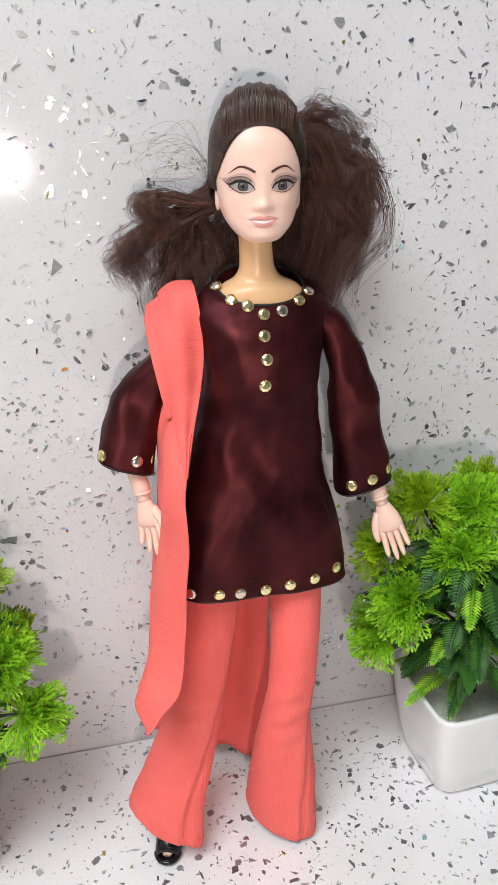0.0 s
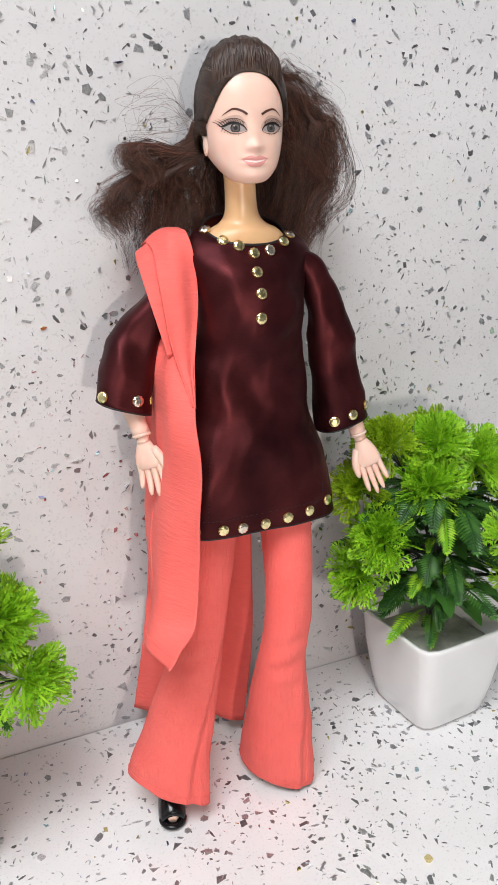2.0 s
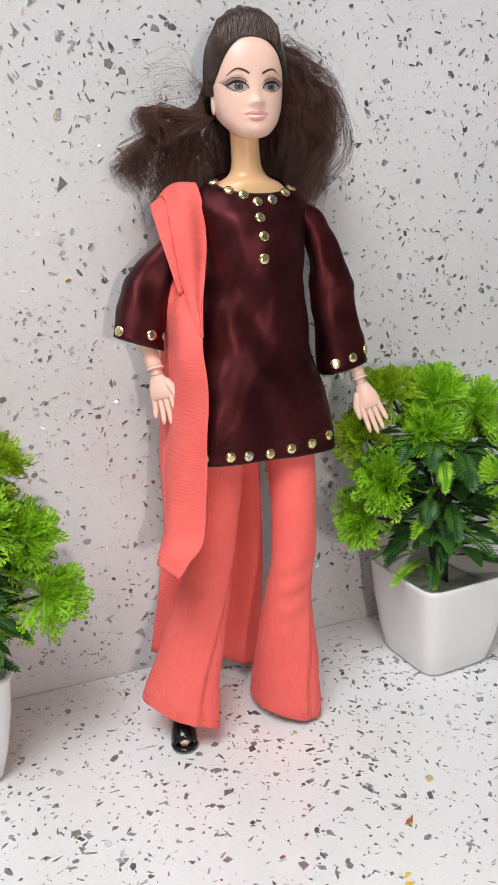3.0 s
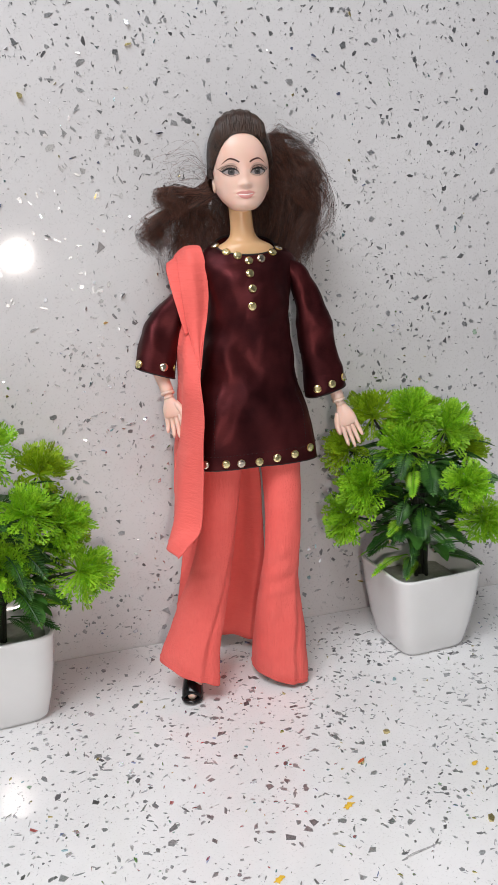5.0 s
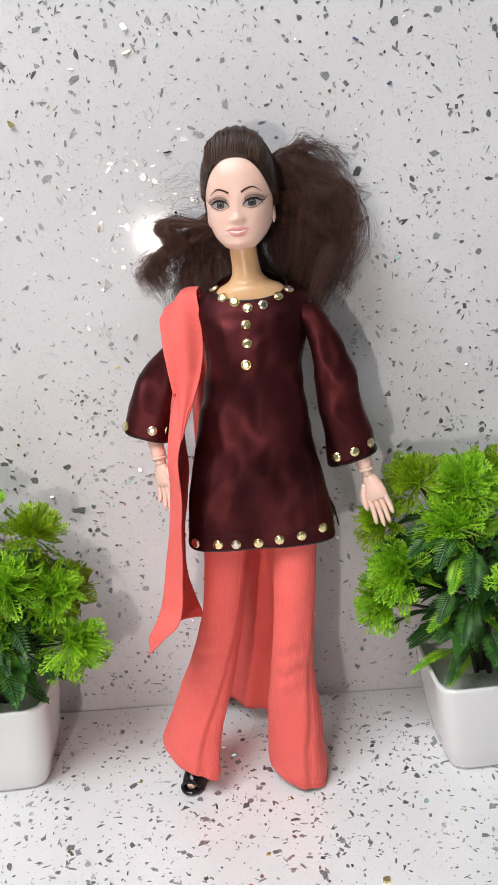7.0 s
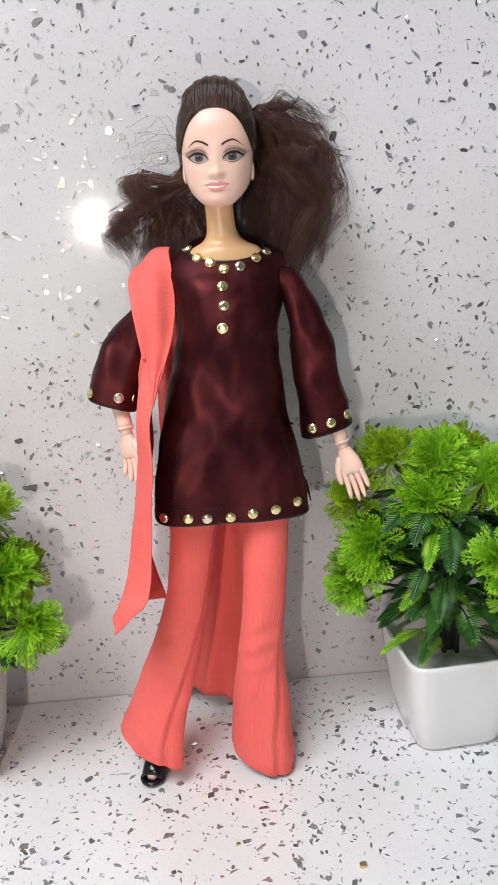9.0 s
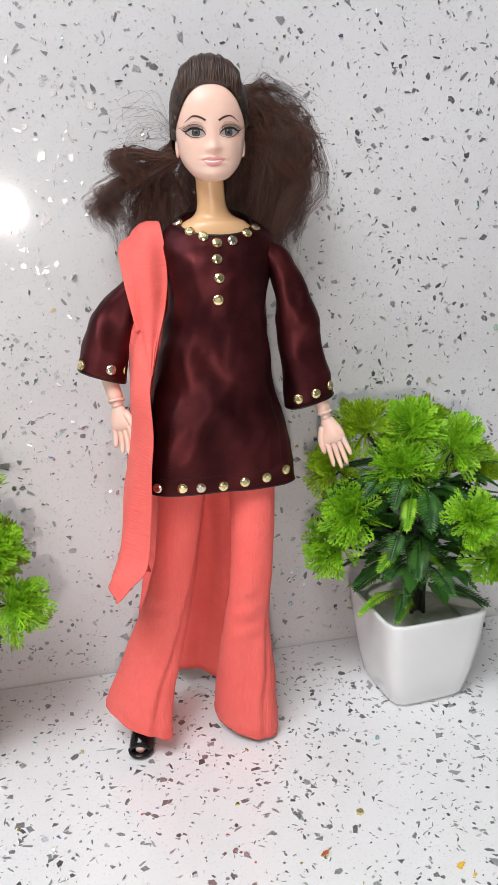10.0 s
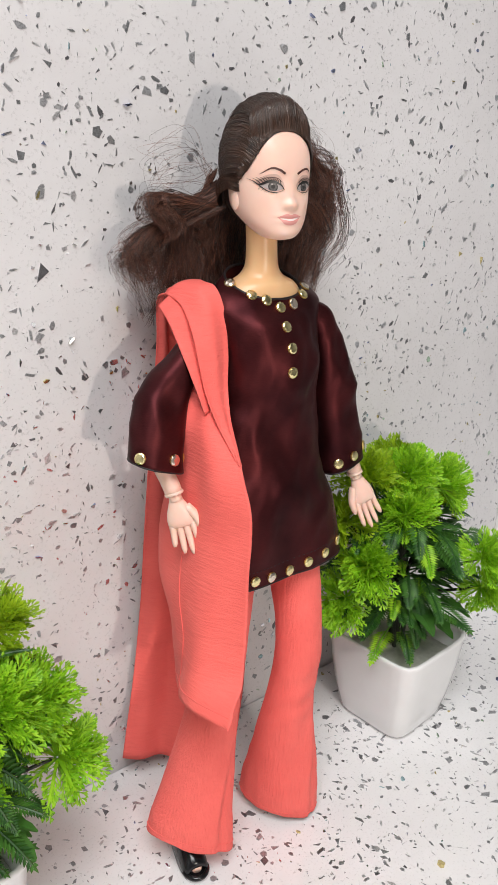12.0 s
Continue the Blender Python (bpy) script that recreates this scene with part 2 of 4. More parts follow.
def tube(path, radii, sides=8):
    """Vertices and faces of a tube along a path, closed at both ends."""
    path = np.asarray(path, float)
    radii = np.broadcast_to(np.asarray(radii, float), (len(path),))
    t = np.gradient(path, axis=0)
    t /= np.linalg.norm(t, axis=1)[:, None] + 1e-12
    ref = np.array([0.13, 0.21, 0.97]) if abs(t[0][2]) < 0.9 else np.array([0.97, 0.2, 0.1])
    a = np.cross(t, ref)
    a /= np.linalg.norm(a, axis=1)[:, None] + 1e-12
    b = np.cross(t, a)
    th = np.linspace(0, 2 * math.pi, sides, endpoint=False)
    v = path[:, None] + radii[:, None, None] * (np.cos(th)[None, :, None] * a[:, None] + np.sin(th)[None, :, None] * b[:, None])
    f = grid_faces(len(path), sides, True)
    f.append(tuple(range(sides))[::-1])
    f.append(tuple((len(path) - 1) * sides + i for i in range(sides)))
    return v.reshape(-1, 3), f


def box_bm(x0, x1, y0, y1, z0, z1, bevel=0.0):
    bm = bmesh.new()
    bmesh.ops.create_cube(bm, size=1.0, matrix=Matrix.Translation(((x0 + x1) / 2, (y0 + y1) / 2, (z0 + z1) / 2)) @ Matrix.Diagonal((x1 - x0, y1 - y0, z1 - z0, 1)))
    if bevel:
        bmesh.ops.bevel(bm, geom=bm.edges[:], offset=bevel, segments=3, affect="EDGES", profile=0.5)
    return bm


# ---------- the setting ----------
counter = tagged(part("counter", box_bm(-1.3, 1.3, -0.62, 0.0, -0.03, 0.0, 0.0015), M_COUNTER), "polished white quartz worktop with grey flakes", "worktop", kind="structure")
wall_back = tagged(part("wall_back", box_bm(-1.3, 1.3, 0.0005, 0.06, -0.9, 1.6), M_WALL), "polished pale quartz wall with mirror flakes", "wall", kind="structure")
for nm, bx, mt in (("wall_left", (-1.36, -1.3, -2.2, 0.06, -0.9, 1.6), M_PLASTER), ("wall_right", (1.3, 1.36, -2.2, 0.06, -0.9, 1.6), M_PLASTER),
                   ("wall_front", (-1.36, 1.36, -2.26, -2.2, -0.9, 1.6), M_PLASTER), ("ceiling", (-1.36, 1.36, -2.26, 0.06, 1.6, 1.66), M_PLASTER),
                   ("floor", (-1.36, 1.36, -2.26, 0.06, -0.96, -0.9), M_ROOMFLOOR)):
    tagged(part(nm, box_bm(*bx), mt), "plain pale plaster" if mt is M_PLASTER else "dull brown tiled floor", nm.split("_")[0], kind="structure")
tagged(part("base_cabinet", box_bm(-1.29, 1.29, -0.58, -0.002, -0.9, -0.031, 0.002), M_PLASTER), "plain white base unit carrying the worktop", "cabinet", kind="structure")


def flake_outline(rng, size):
    """An irregular chip: shard, sliver or broken rectangle, around the origin."""
    kind = rng.random()
    aspect = rng.uniform(0.16, 0.38) if kind < 0.55 else rng.uniform(0.45, 0.95)
    n = rng.choice([3, 4, 4, 5, 5, 6])
    a0 = rng.random() * 6.283
    pts = []
    for i in range(n):
        a = a0 + 6.283 * (i + rng.uniform(-0.28, 0.28)) / n
        r = rng.uniform(0.7, 1.15)
        pts.append((size * r * math.cos(a), size * aspect * r * math.sin(a)))
    turn = rng.random() * 6.283
    c, s = math.cos(turn), math.sin(turn)
    return [(c * x - s * y, s * x + c * y) for x, y in pts]


def flake_size(rng):
    return min(0.0025, 0.00088 * math.exp(rng.gauss(0, 0.55)))


def flake_mesh(rng, size, mat):
    """One shard lying in the plane z = 0, a little domed and tilted."""
    o = flake_outline(rng, size)
    tx, ty = rng.gauss(0, 0.05), rng.gauss(0, 0.05)
    lift = 0.00012
    v = [(x, y, lift + 0.25 * size * 0.05 + tx * x * 0.2 + ty * y * 0.2) for x, y in o] + [(x * 1.03, y * 1.03, -0.0002) for x, y in o]
    n = len(o)
    f = [tuple(range(n))] + [(i + n, (i + 1) % n + n, (i + 1) % n, i) for i in range(n)]
    me = bpy.data.meshes.new("flake")
    me.from_pydata(v, [], f)
    me.materials.append(mat)
    return me


def scatter_flakes(parent, rng, u0, u1, v0, v1, per_m2, place, near):
    """Flakes pressed into a slab. place(u, v) gives the pose; the ones inside near are parts, the rest one joined layer."""
    meshes = [flake_mesh(rng, flake_size(rng) * 1.35 + 0.0003, M_GLINT if i % 7 == 0 else M_CHIP) for i in range(42)]
    rest = {0: Soup(), 1: Soup()}
    made = 0
    n = int(per_m2 * (u1 - u0) * (v1 - v0))
    centres = [(rng.uniform(u0, u1), rng.uniform(v0, v1)) for _ in range(n // 5)]
    for i in range(n):
        if rng.random() < 0.45:
            cu, cv = rng.choice(centres)
            u, v = cu + rng.gauss(0, 0.006), cv + rng.gauss(0, 0.006)
        else:
            u, v = rng.uniform(u0, u1), rng.uniform(v0, v1)
        if not (u0 < u < u1 and v0 < v < v1):
            continue
        m = place(u, v) @ Matrix.Rotation(rng.random() * 6.283, 4, "Z")
        if made < 290 and near[0] < u < near[1] and near[2] < v < near[3] and rng.random() < 0.5:
            ob = new("flake", rng.choice(meshes))
            ob.parent = parent
            ob.matrix_basis = m
            made += 1
        else:
            glint = 1 if rng.random() < 0.20 else 0
            size = flake_size(rng) * (0.85 if glint else 1.0)
            o = flake_outline(rng, size)
            k = 0.20 if glint else 0.03
            tx, ty = rng.gauss(0, k), rng.gauss(0, k)
            top = [m @ Vector((x, y, 0.00012 + (abs(tx) + abs(ty)) * size * 0.9 + tx * x + ty * y)) for x, y in o]
            low = [m @ Vector((x * 1.03, y * 1.03, -0.0003)) for x, y in o]
            k = len(o)
            rest[glint].put([tuple(p) for p in top + low], [tuple(range(k))] + [(a + k, (a + 1) % k + k, (a + 1) % k, a) for a in range(k)])
    for g, s in rest.items():
        ob = s.object("flake_layer", [M_GLINT if g else M_CHIP], parent, smooth=False)
        tagged(ob, "coloured foil flakes" if g else "grey mirror flakes", kind="stuff")


# ---------- the pots and plants ----------
def squircle(hw, n=48, p=5.0):
    out = []
    for i in range(n):
        a = 2 * math.pi * i / n
        c, s = math.cos(a), math.sin(a)
        r = (abs(c) ** p + abs(s) ** p) ** (-1 / p)
        out.append((hw * r * c, hw * r * s))
    return np.array(out)


def build_pot(parent, shift=(0, 0, 0), turn=0.0):
    """A square tapered pot with soft corners, thick rim and hollow inside."""
    prof = [(0.0, 0.0, 6), (0.0172, 0.0, 6), (0.0192, 0.0006, 6), (0.0204, 0.0028, 6), (0.0226, 0.015, 7), (0.0248, 0.032, 8), (0.0262, 0.0475, 8),
            (0.0265, 0.0492, 8), (0.0262, 0.0500, 8), (0.0248, 0.0500, 8), (0.0243, 0.0490, 8), (0.0225, 0.030, 7), (0.0, 0.030, 7)]
    rows = [np.column_stack([squircle(hw, 48, p), np.full(48, z)]) for hw, z, p in prof]
    v = np.concatenate(rows) * (1.06, 1.06, 1.02)
    pot = mesh_object("pot", v, grid_faces(len(prof), 48, True), [M_POT], parent, "white glazed square pot")
    rows = [np.column_stack([squircle(hw, 48, 8), np.full(48, z)]) for hw, z in ((0.0241, 0.030), (0.0242, 0.0385), (0.018, 0.0400), (0.008, 0.0408), (0.0, 0.041))]
    v = np.concatenate(rows)
    v[:, 2] += 0.0006 * np.sin(v[:, 0] * 900) * np.cos(v[:, 1] * 700)
    filling = mesh_object("filling", v, grid_faces(5, 48, True), [M_FOAM], parent, "pale foam filling")
    for ob in (pot, filling):
        ob.location = shift
        ob.rotation_euler[2] = radians(turn)
    return pot


def needle(soup, p, d, side, length, width, blunt=0.45):
    """One flat leaflet, folded a little along its middle; blunt says how near the tip it is widest."""
    up = np.cross(d, side)
    a, b = p + d * length * blunt + side * width * 0.5, p + d * length * blunt - side * width * 0.5
    soup.put([p, a, p + d * length, b, p + d * length * blunt - up * width * 0.18], [(0, 1, 4), (1, 2, 4), (2, 3, 4), (3, 0, 4)])


def unit(v):
    return v / (np.linalg.norm(v) + 1e-12)


def rosette(centre, out, radius, rng, parent, count=70, spread=1.9, mat=None):
    """A bushy head of flat, forked sprigs that fan out from one point, their tips split into blunt fingers."""
    s = Soup()
    centre, out = np.array(centre, float), unit(np.array(out, float))
    base = centre - out * radius * 0.30
    for i in range(count):
        a = np.array([rng.gauss(0, 1) for _ in range(3)])
        d = unit(out * rng.uniform(0.15, 1.25) + unit(a) * spread * 0.5)
        side = unit(np.cross(d, unit(np.array([rng.gauss(0, 1) for _ in range(3)]))))
        L = radius * rng.uniform(0.62, 1.08)
        curve = side * rng.uniform(-0.12, 0.12) + np.array([0, 0, -0.06])
        n = 5
        for k in range(n):
            u = 0.46 + 0.50 * k / (n - 1)
            p = base + d * L * u + curve * L * u * u
            if k == n - 1:
                needle(s, p, d, side, 0.0032, 0.0013, 0.72)
            for sg in (-1, 1):
                dd = unit(d * 0.95 + side * sg * 0.85 + np.array([rng.gauss(0, 0.10) for _ in range(3)]))
                nl = 0.0044 * rng.uniform(0.8, 1.2) * (1.0 if k < n - 1 else 0.75)
                nn = unit(np.cross(dd, np.cross(d, side)))
                needle(s, p, dd, nn, nl, 0.00100, 0.78)
                if k > 0:
                    q = p + dd * nl * 0.45
                    needle(s, q, unit(dd + d * 1.1), nn, nl * 0.62, 0.00085, 0.78)
                    needle(s, q, unit(dd + side * sg * 0.9), nn, nl * 0.50, 0.00085, 0.78)
        p0, p1 = base + d * L * 0.05, base + d * L + curve * L
        mid = base + d * L * 0.5 + curve * L * 0.25
        w = side * 0.00055
        s.put([p0 - w, p0 + w, mid + w, mid - w, p1 + w * 0.6, p1 - w * 0.6], [(0, 1, 2, 3), (3, 2, 4, 5)])
    return s.object("rosette", [mat or M_LEAF], parent, smooth=False)


def broad_leaf(p, d, length, width, rng, parent):
    """A dark pleated leaf with a notched edge, bent along its midrib."""
    d = unit(np.array(d, float))
    side = unit(np.cross(d, (0.1, 0.2, 1)))
    up = np.cross(side, d)
    rows, n = [], 9
    for k in range(n):
        u = k / (n - 1)
        w = width * math.sin(math.pi * min(0.98, 0.10 + 0.86 * u)) * (1.0 if k % 2 else 0.78)
        c = np.array(p) + d * length * u - np.array([0, 0, 0.35 * length * u * u])
        rows += [c - side * w + up * w * 0.35, c, c + side * w + up * w * 0.35]
    return mesh_object("dark_leaf", rows, grid_faces(n, 3), [M_FERN], parent, smooth=False)


def fern(start, d0, length, droop, rng, parent, mat, width=0.26):
    """A pinnate frond: a bent midrib with rows of leaflets."""
    s = Soup()
    p = np.array(start, float)
    d = unit(np.array(d0, float))
    side = unit(np.cross(d, (0, 0, 1)) + np.array([0, 0, rng.uniform(-0.5, 0.5)]))
    n = 17
    pts = [p.copy()]
    for k in range(n):
        d = unit(d + np.array([0, 0, -droop / n]))
        p = p + d * length / n
        pts.append(p.copy())
        if k > 2:
            u = k / n
            nl = length * width * (1.25 - u) * min(1, 0.35 + u * 2.2)
            for sg in (-1, 1):
                dd = unit(d * 0.75 + side * sg)
                needle(s, p, dd, unit(np.cross(dd, np.cross(d, side))), nl * rng.uniform(0.85, 1.1), length * 0.055)
    needle(s, p, d, side, length * 0.12, length * 0.05)
    v, f = tube(pts, 0.00045, 5)
    s.put(v, f)
    return s.object("fern_frond", [mat], parent, smooth=False)


def potted_plant(x, y, heads, seed, turn, label, pot_shift=(0, 0, 0), pot_turn=0.0):
    """Pot at (x, y) with stems, bright heads at the places given relative to it, and dark fern fronds."""
    rng = random.Random(seed)
    plant = thing("potted_plant", label, "potted plant", (x, y, 0.0), "potted plants by the wall")
    plant.rotation_euler[2] = radians(turn)
    build_pot(plant, pot_shift, pot_turn)
    for hx, hy, hz, r in heads:
        out = (hx * 1.0, hy * 1.0 - 0.006, (hz - 0.085) * 0.8 + 0.012)
        rosette((hx, hy, hz), out, r * 0.95, rng, plant, int(92 * (r / 0.019) ** 1.5), mat=M_LEAF_OLD if hy > -0.004 else M_LEAF)
        root = np.array([rng.uniform(-0.004, 0.004), rng.uniform(-0.004, 0.004), 0.040])
        end = np.array([hx, hy, hz]) - unit(np.array(out)) * r * 0.4
        mid = (root + end) / 2 + np.array([-hx * 0.25, -hy * 0.25, 0.008])
        path = smooth_rows([root, mid, end], 10)
        v, f = tube(path, np.linspace(0.0013, 0.0007, 10), 6)
        mesh_object("stem", v, f, [M_STEM], plant)
        for _ in range(3):
            k = rng.randrange(4, 9)
            a = rng.random() * 6.283
            fern(path[k], (math.cos(a), math.sin(a), 0.5), rng.uniform(0.016, 0.026), 0.9, rng, plant, M_FERN if rng.random() < 0.75 else M_LEAF)
    v, f = tube([(0, 0, 0.036), (0.0006, 0.0, 0.06), (-0.0004, 0.0004, 0.085), (0.001, 0, 0.11)], [0.0022, 0.0020, 0.0018, 0.0012], 8)
    mesh_object("stem", v, f, [M_STEM], plant)
    for i in range(44):
        a = 6.283 * i / 11 + rng.uniform(-0.2, 0.2)
        z = rng.uniform(0.064, 0.118)
        fern((0.004 * math.cos(a), 0.004 * math.sin(a), z), (math.cos(a), math.sin(a), rng.uniform(0.1, 0.8)), rng.uniform(0.025, 0.036), rng.uniform(0.5, 1.1), rng, plant, M_FERN)
    for i in range(34):
        a = rng.random() * 6.283
        q = rng.uniform(0.006, 0.024)
        fern((q * math.cos(a), q * math.sin(a) - 0.003, rng.uniform(0.072, 0.125)), (math.cos(a), math.sin(a) - 0.3, rng.uniform(-0.1, 0.7)), rng.uniform(0.020, 0.032), rng.uniform(0.5, 1.5), rng, plant, M_FERN if rng.random() < 0.86 else M_LEAF, 0.34)
    for i in range(46):
        a = rng.random() * 6.283
        q = rng.uniform(0.006, 0.026)
        broad_leaf((q * math.cos(a), q * math.sin(a), rng.uniform(0.066, 0.118)), (math.cos(a), math.sin(a), rng.uniform(-0.1, 0.8)), rng.uniform(0.016, 0.026), rng.uniform(0.0040, 0.0070), rng, plant)
    for i in range(40):
        a = rng.random() * 6.283
        q = rng.uniform(0.012, 0.030)
        fern((q * math.cos(a), q * math.sin(a), rng.uniform(0.068, 0.112)), (math.cos(a), math.sin(a), rng.uniform(-0.2, 0.5)), rng.uniform(0.016, 0.024), rng.uniform(0.4, 1.2), rng, plant, M_FERN if rng.random() < 0.9 else M_LEAF, 0.36)
    for ax, ay, ln in ((-0.90, -0.45, 0.030), (-0.55, -0.80, 0.026), (0.75, -0.60, 0.028), (0.90, 0.10, 0.030)):
        fern((0.010 * ax, 0.010 * ay, 0.056), (ax, ay, 0.28), ln, 0.75, rng, plant, M_LEAF if ax < 0 else M_FERN, 0.30)
    for i in range(6):
        a = 6.283 * i / 6 + rng.uniform(-0.3, 0.3)
        fern((0.012 * math.cos(a), 0.012 * math.sin(a), 0.057), (math.cos(a), math.sin(a), 0.55), rng.uniform(0.020, 0.027), 1.2, rng, plant, M_LEAF if i % 3 == 0 else M_FERN, 0.3)
    return plant


RIGHT_HEADS = [(-0.030, 0.002, 0.146, 0.0180), (-0.008, -0.006, 0.147, 0.017), (0.014, -0.009, 0.137, 0.0185), (-0.015, -0.012, 0.129, 0.0195), (-0.047, -0.001, 0.127, 0.0150),
               (-0.042, -0.014, 0.107, 0.0190), (-0.049, -0.006, 0.086, 0.0170), (0.010, -0.044, 0.110, 0.0150), (0.010, 0.022, 0.140, 0.016), (0.034, 0.006, 0.118, 0.017), (0.026, -0.036, 0.084, 0.0140)]
LEFT_HEADS = [(0.033, 0.000, 0.134, 0.0180), (0.006, -0.004, 0.150, 0.0180), (0.041, -0.014, 0.107, 0.0185), (0.049, -0.019, 0.080, 0.0185), (0.022, -0.024, 0.119, 0.0185),
              (-0.018, -0.010, 0.135, 0.019), (-0.034, -0.006, 0.105, 0.018), (0.044, 0.010, 0.098, 0.016), (-0.010, 0.016, 0.145, 0.016), (0.010, -0.020, 0.090, 0.017)]
potted_plant(0.1015, -0.0465, RIGHT_HEADS, 11, -3.0, "bushy bright green artificial plant in a white square pot", (-0.0010, -0.0036, 0.0), 7.0)
potted_plant(-0.146, -0.044, LEFT_HEADS, 23, 4.0, "bushy yellow-green artificial plant in a white square pot beside the wall")

tagged(part("side_panel", box_bm(0.274, 1.28, -0.010, 0.0003, 0.0005, 0.9, 0.0012), M_DARKBOX), "black panel beside the end of the pale wall", "panel", kind="structure")
tagged(part("edge_strip", box_bm(0.264, 0.2735, -0.006, 0.0003, 0.0005, 0.9, 0.0008), M_POT), "pale polished strip along the wall's end", "trim", kind="structure")
strip_bm = box_bm(0.128, 0.166, -0.012, -0.004, 0.0002, 0.0030, 0.0006)
other = box_bm(0.130, 0.164, -0.010, -0.005, 0.0030, 0.0078, 0.0008)
metal_strip = tagged(part("metal_strip", strip_bm, M_STEEL), "small grey metal strip lying at the foot of the wall", "strip")
part("upper_bar", other, M_STEEL, metal_strip)


# ---------- the doll ----------
HEAD_KEYS = np.array([  # height, half width, front, back
    (0.2580, 0.0010, -0.0525, -0.0490), (0.2588, 0.0052, -0.0556, -0.0460), (0.2606, 0.0079, -0.0572, -0.0420), (0.2640, 0.0109, -0.0576, -0.0370),
    (0.2680, 0.0129, -0.0576, -0.0310), (0.2730, 0.0141, -0.0574, -0.0280), (0.2785, 0.0147, -0.0572, -0.0258), (0.2840, 0.0148, -0.0574, -0.0252),
    (0.2900, 0.0143, -0.0562, -0.0258), (0.2955, 0.0126, -0.0532, -0.0275), (0.3000, 0.0098, -0.0488, -0.0305), (0.3030, 0.0064, -0.0440, -0.0335), (0.3045, 0.0010, -0.0390, -0.0380)])
HEAD_X = 0.0


HEAD_SMOOTH = smooth_rows(HEAD_KEYS, 90)


def head_at(z):
    return [float(np.interp(z, HEAD_SMOOTH[:, 0], HEAD_SMOOTH[:, k])) for k in (1, 2, 3)]


def features(x, z):
    """How far the face stands forward of the plain head at a place, in metres."""
    def g(cx, cz, sx, sz):
        return math.exp(-((x - cx) / sx) ** 2 - ((z - cz) / sz) ** 2)
    f = 0.0022 * g(0, 0.2709, 0.0019, 0.0019) + 0.0009 * g(0, 0.2750, 0.0019, 0.0040)
    f += 0.0009 * (g(0.0021, 0.2705, 0.0013, 0.0013) + g(-0.0021, 0.2705, 0.0013, 0.0013))
    f -= 0.0011 * (g(0.0068, 0.2772, 0.0042, 0.0026) + g(-0.0068, 0.2772, 0.0042, 0.0026))
    f += 0.0004 * (g(0.0066, 0.2770, 0.0030, 0.0015) + g(-0.0066, 0.2770, 0.0030, 0.0015))
    f += 0.0009 * g(0, 0.2671, 0.0042, 0.0009) + 0.0010 * g(0, 0.2651, 0.0036, 0.0010) - 0.0005 * g(0, 0.2661, 0.0046, 0.0004)
    f += 0.0008 * g(0, 0.2608, 0.0035, 0.0020)
    f += 0.0006 * (g(0.0095, 0.2720, 0.0035, 0.0035) + g(-0.0095, 0.2720, 0.0035, 0.0035))
    return f


def face_point(x, z, lift=0.0):
    """A place on the face, from its height and its distance from the middle line."""
    w, front, back = head_at(z)
    yc = (front + back) / 2
    u = min(0.999, abs(x) / max(w, 1e-5))
    y = yc - (yc - front) * (1 - u ** 2.35) ** (1 / 2.35) - features(x, z) * max(0.0, 1 - u * u)
    return (HEAD_X + x, y - lift, z)


def strip(soup, lower, upper, n, mat, lift, rows=3):
    """A painted patch on the face between two curves of (x, z) places."""
    lo, up = smooth_rows(lower, n), smooth_rows(upper, n)
    v = [face_point(*(lo[j] * (1 - i / rows) + up[j] * i / rows), lift) for i in range(rows + 1) for j in range(n)]
    soup.put(v, grid_faces(rows + 1, n), mat)


def ribbon(soup, line, widths, mat, lift, n=14):
    pts = smooth_rows([(x, z, w) for (x, z), w in zip(line, widths)], n)
    d = np.gradient(pts[:, :2], axis=0)
    nrm = np.column_stack([-d[:, 1], d[:, 0]]) / (np.linalg.norm(d, axis=1)[:, None] + 1e-9)
    v = [face_point(*(pts[j, :2] + nrm[j] * pts[j, 2] * s * 0.5), lift) for s in (-1, 1) for j in range(n)]
    soup.put(v, grid_faces(2, n), mat)


def disc(soup, x, z, rx, rz, mat, lift, clip=None):
    n = 22
    v = [face_point(x, z, lift)]
    for i in range(n):
        a = 2 * math.pi * i / n
        px, pz = x + rx * math.cos(a), z + rz * math.sin(a)
        if clip:
            pz = min(max(pz, clip[0]), clip[1])
        v.append(face_point(px, pz, lift))
    soup.put(v, [(0, i + 1, (i + 1) % n + 1) for i in range(n)], mat)


def ellipsoid(c, r, n=20, m=14):
    rows = []
    for i in range(m + 1):
        a = math.pi * i / m
        rows += [(c[0] + r[0] * math.sin(a) * math.cos(2 * math.pi * j / n), c[1] + r[1] * math.sin(a) * math.sin(2 * math.pi * j / n), c[2] + r[2] * math.cos(a)) for j in range(n)]
    return np.array(rows), grid_faces(m + 1, n, True)


SKIN, NECK, HAIR, CAP, LIP, TEETH, EYEWHITE, IRIS, BLACK, BROW, SHADE, COMBED = range(12)
doll_mats = [M_SKIN, M_NECK, M_HAIR, M_CAP, M_LIP, M_TEETH, M_EYEWHITE, M_IRIS, M_BLACK, M_BROW, M_SHADOW, M_COMBED]
doll = Soup()

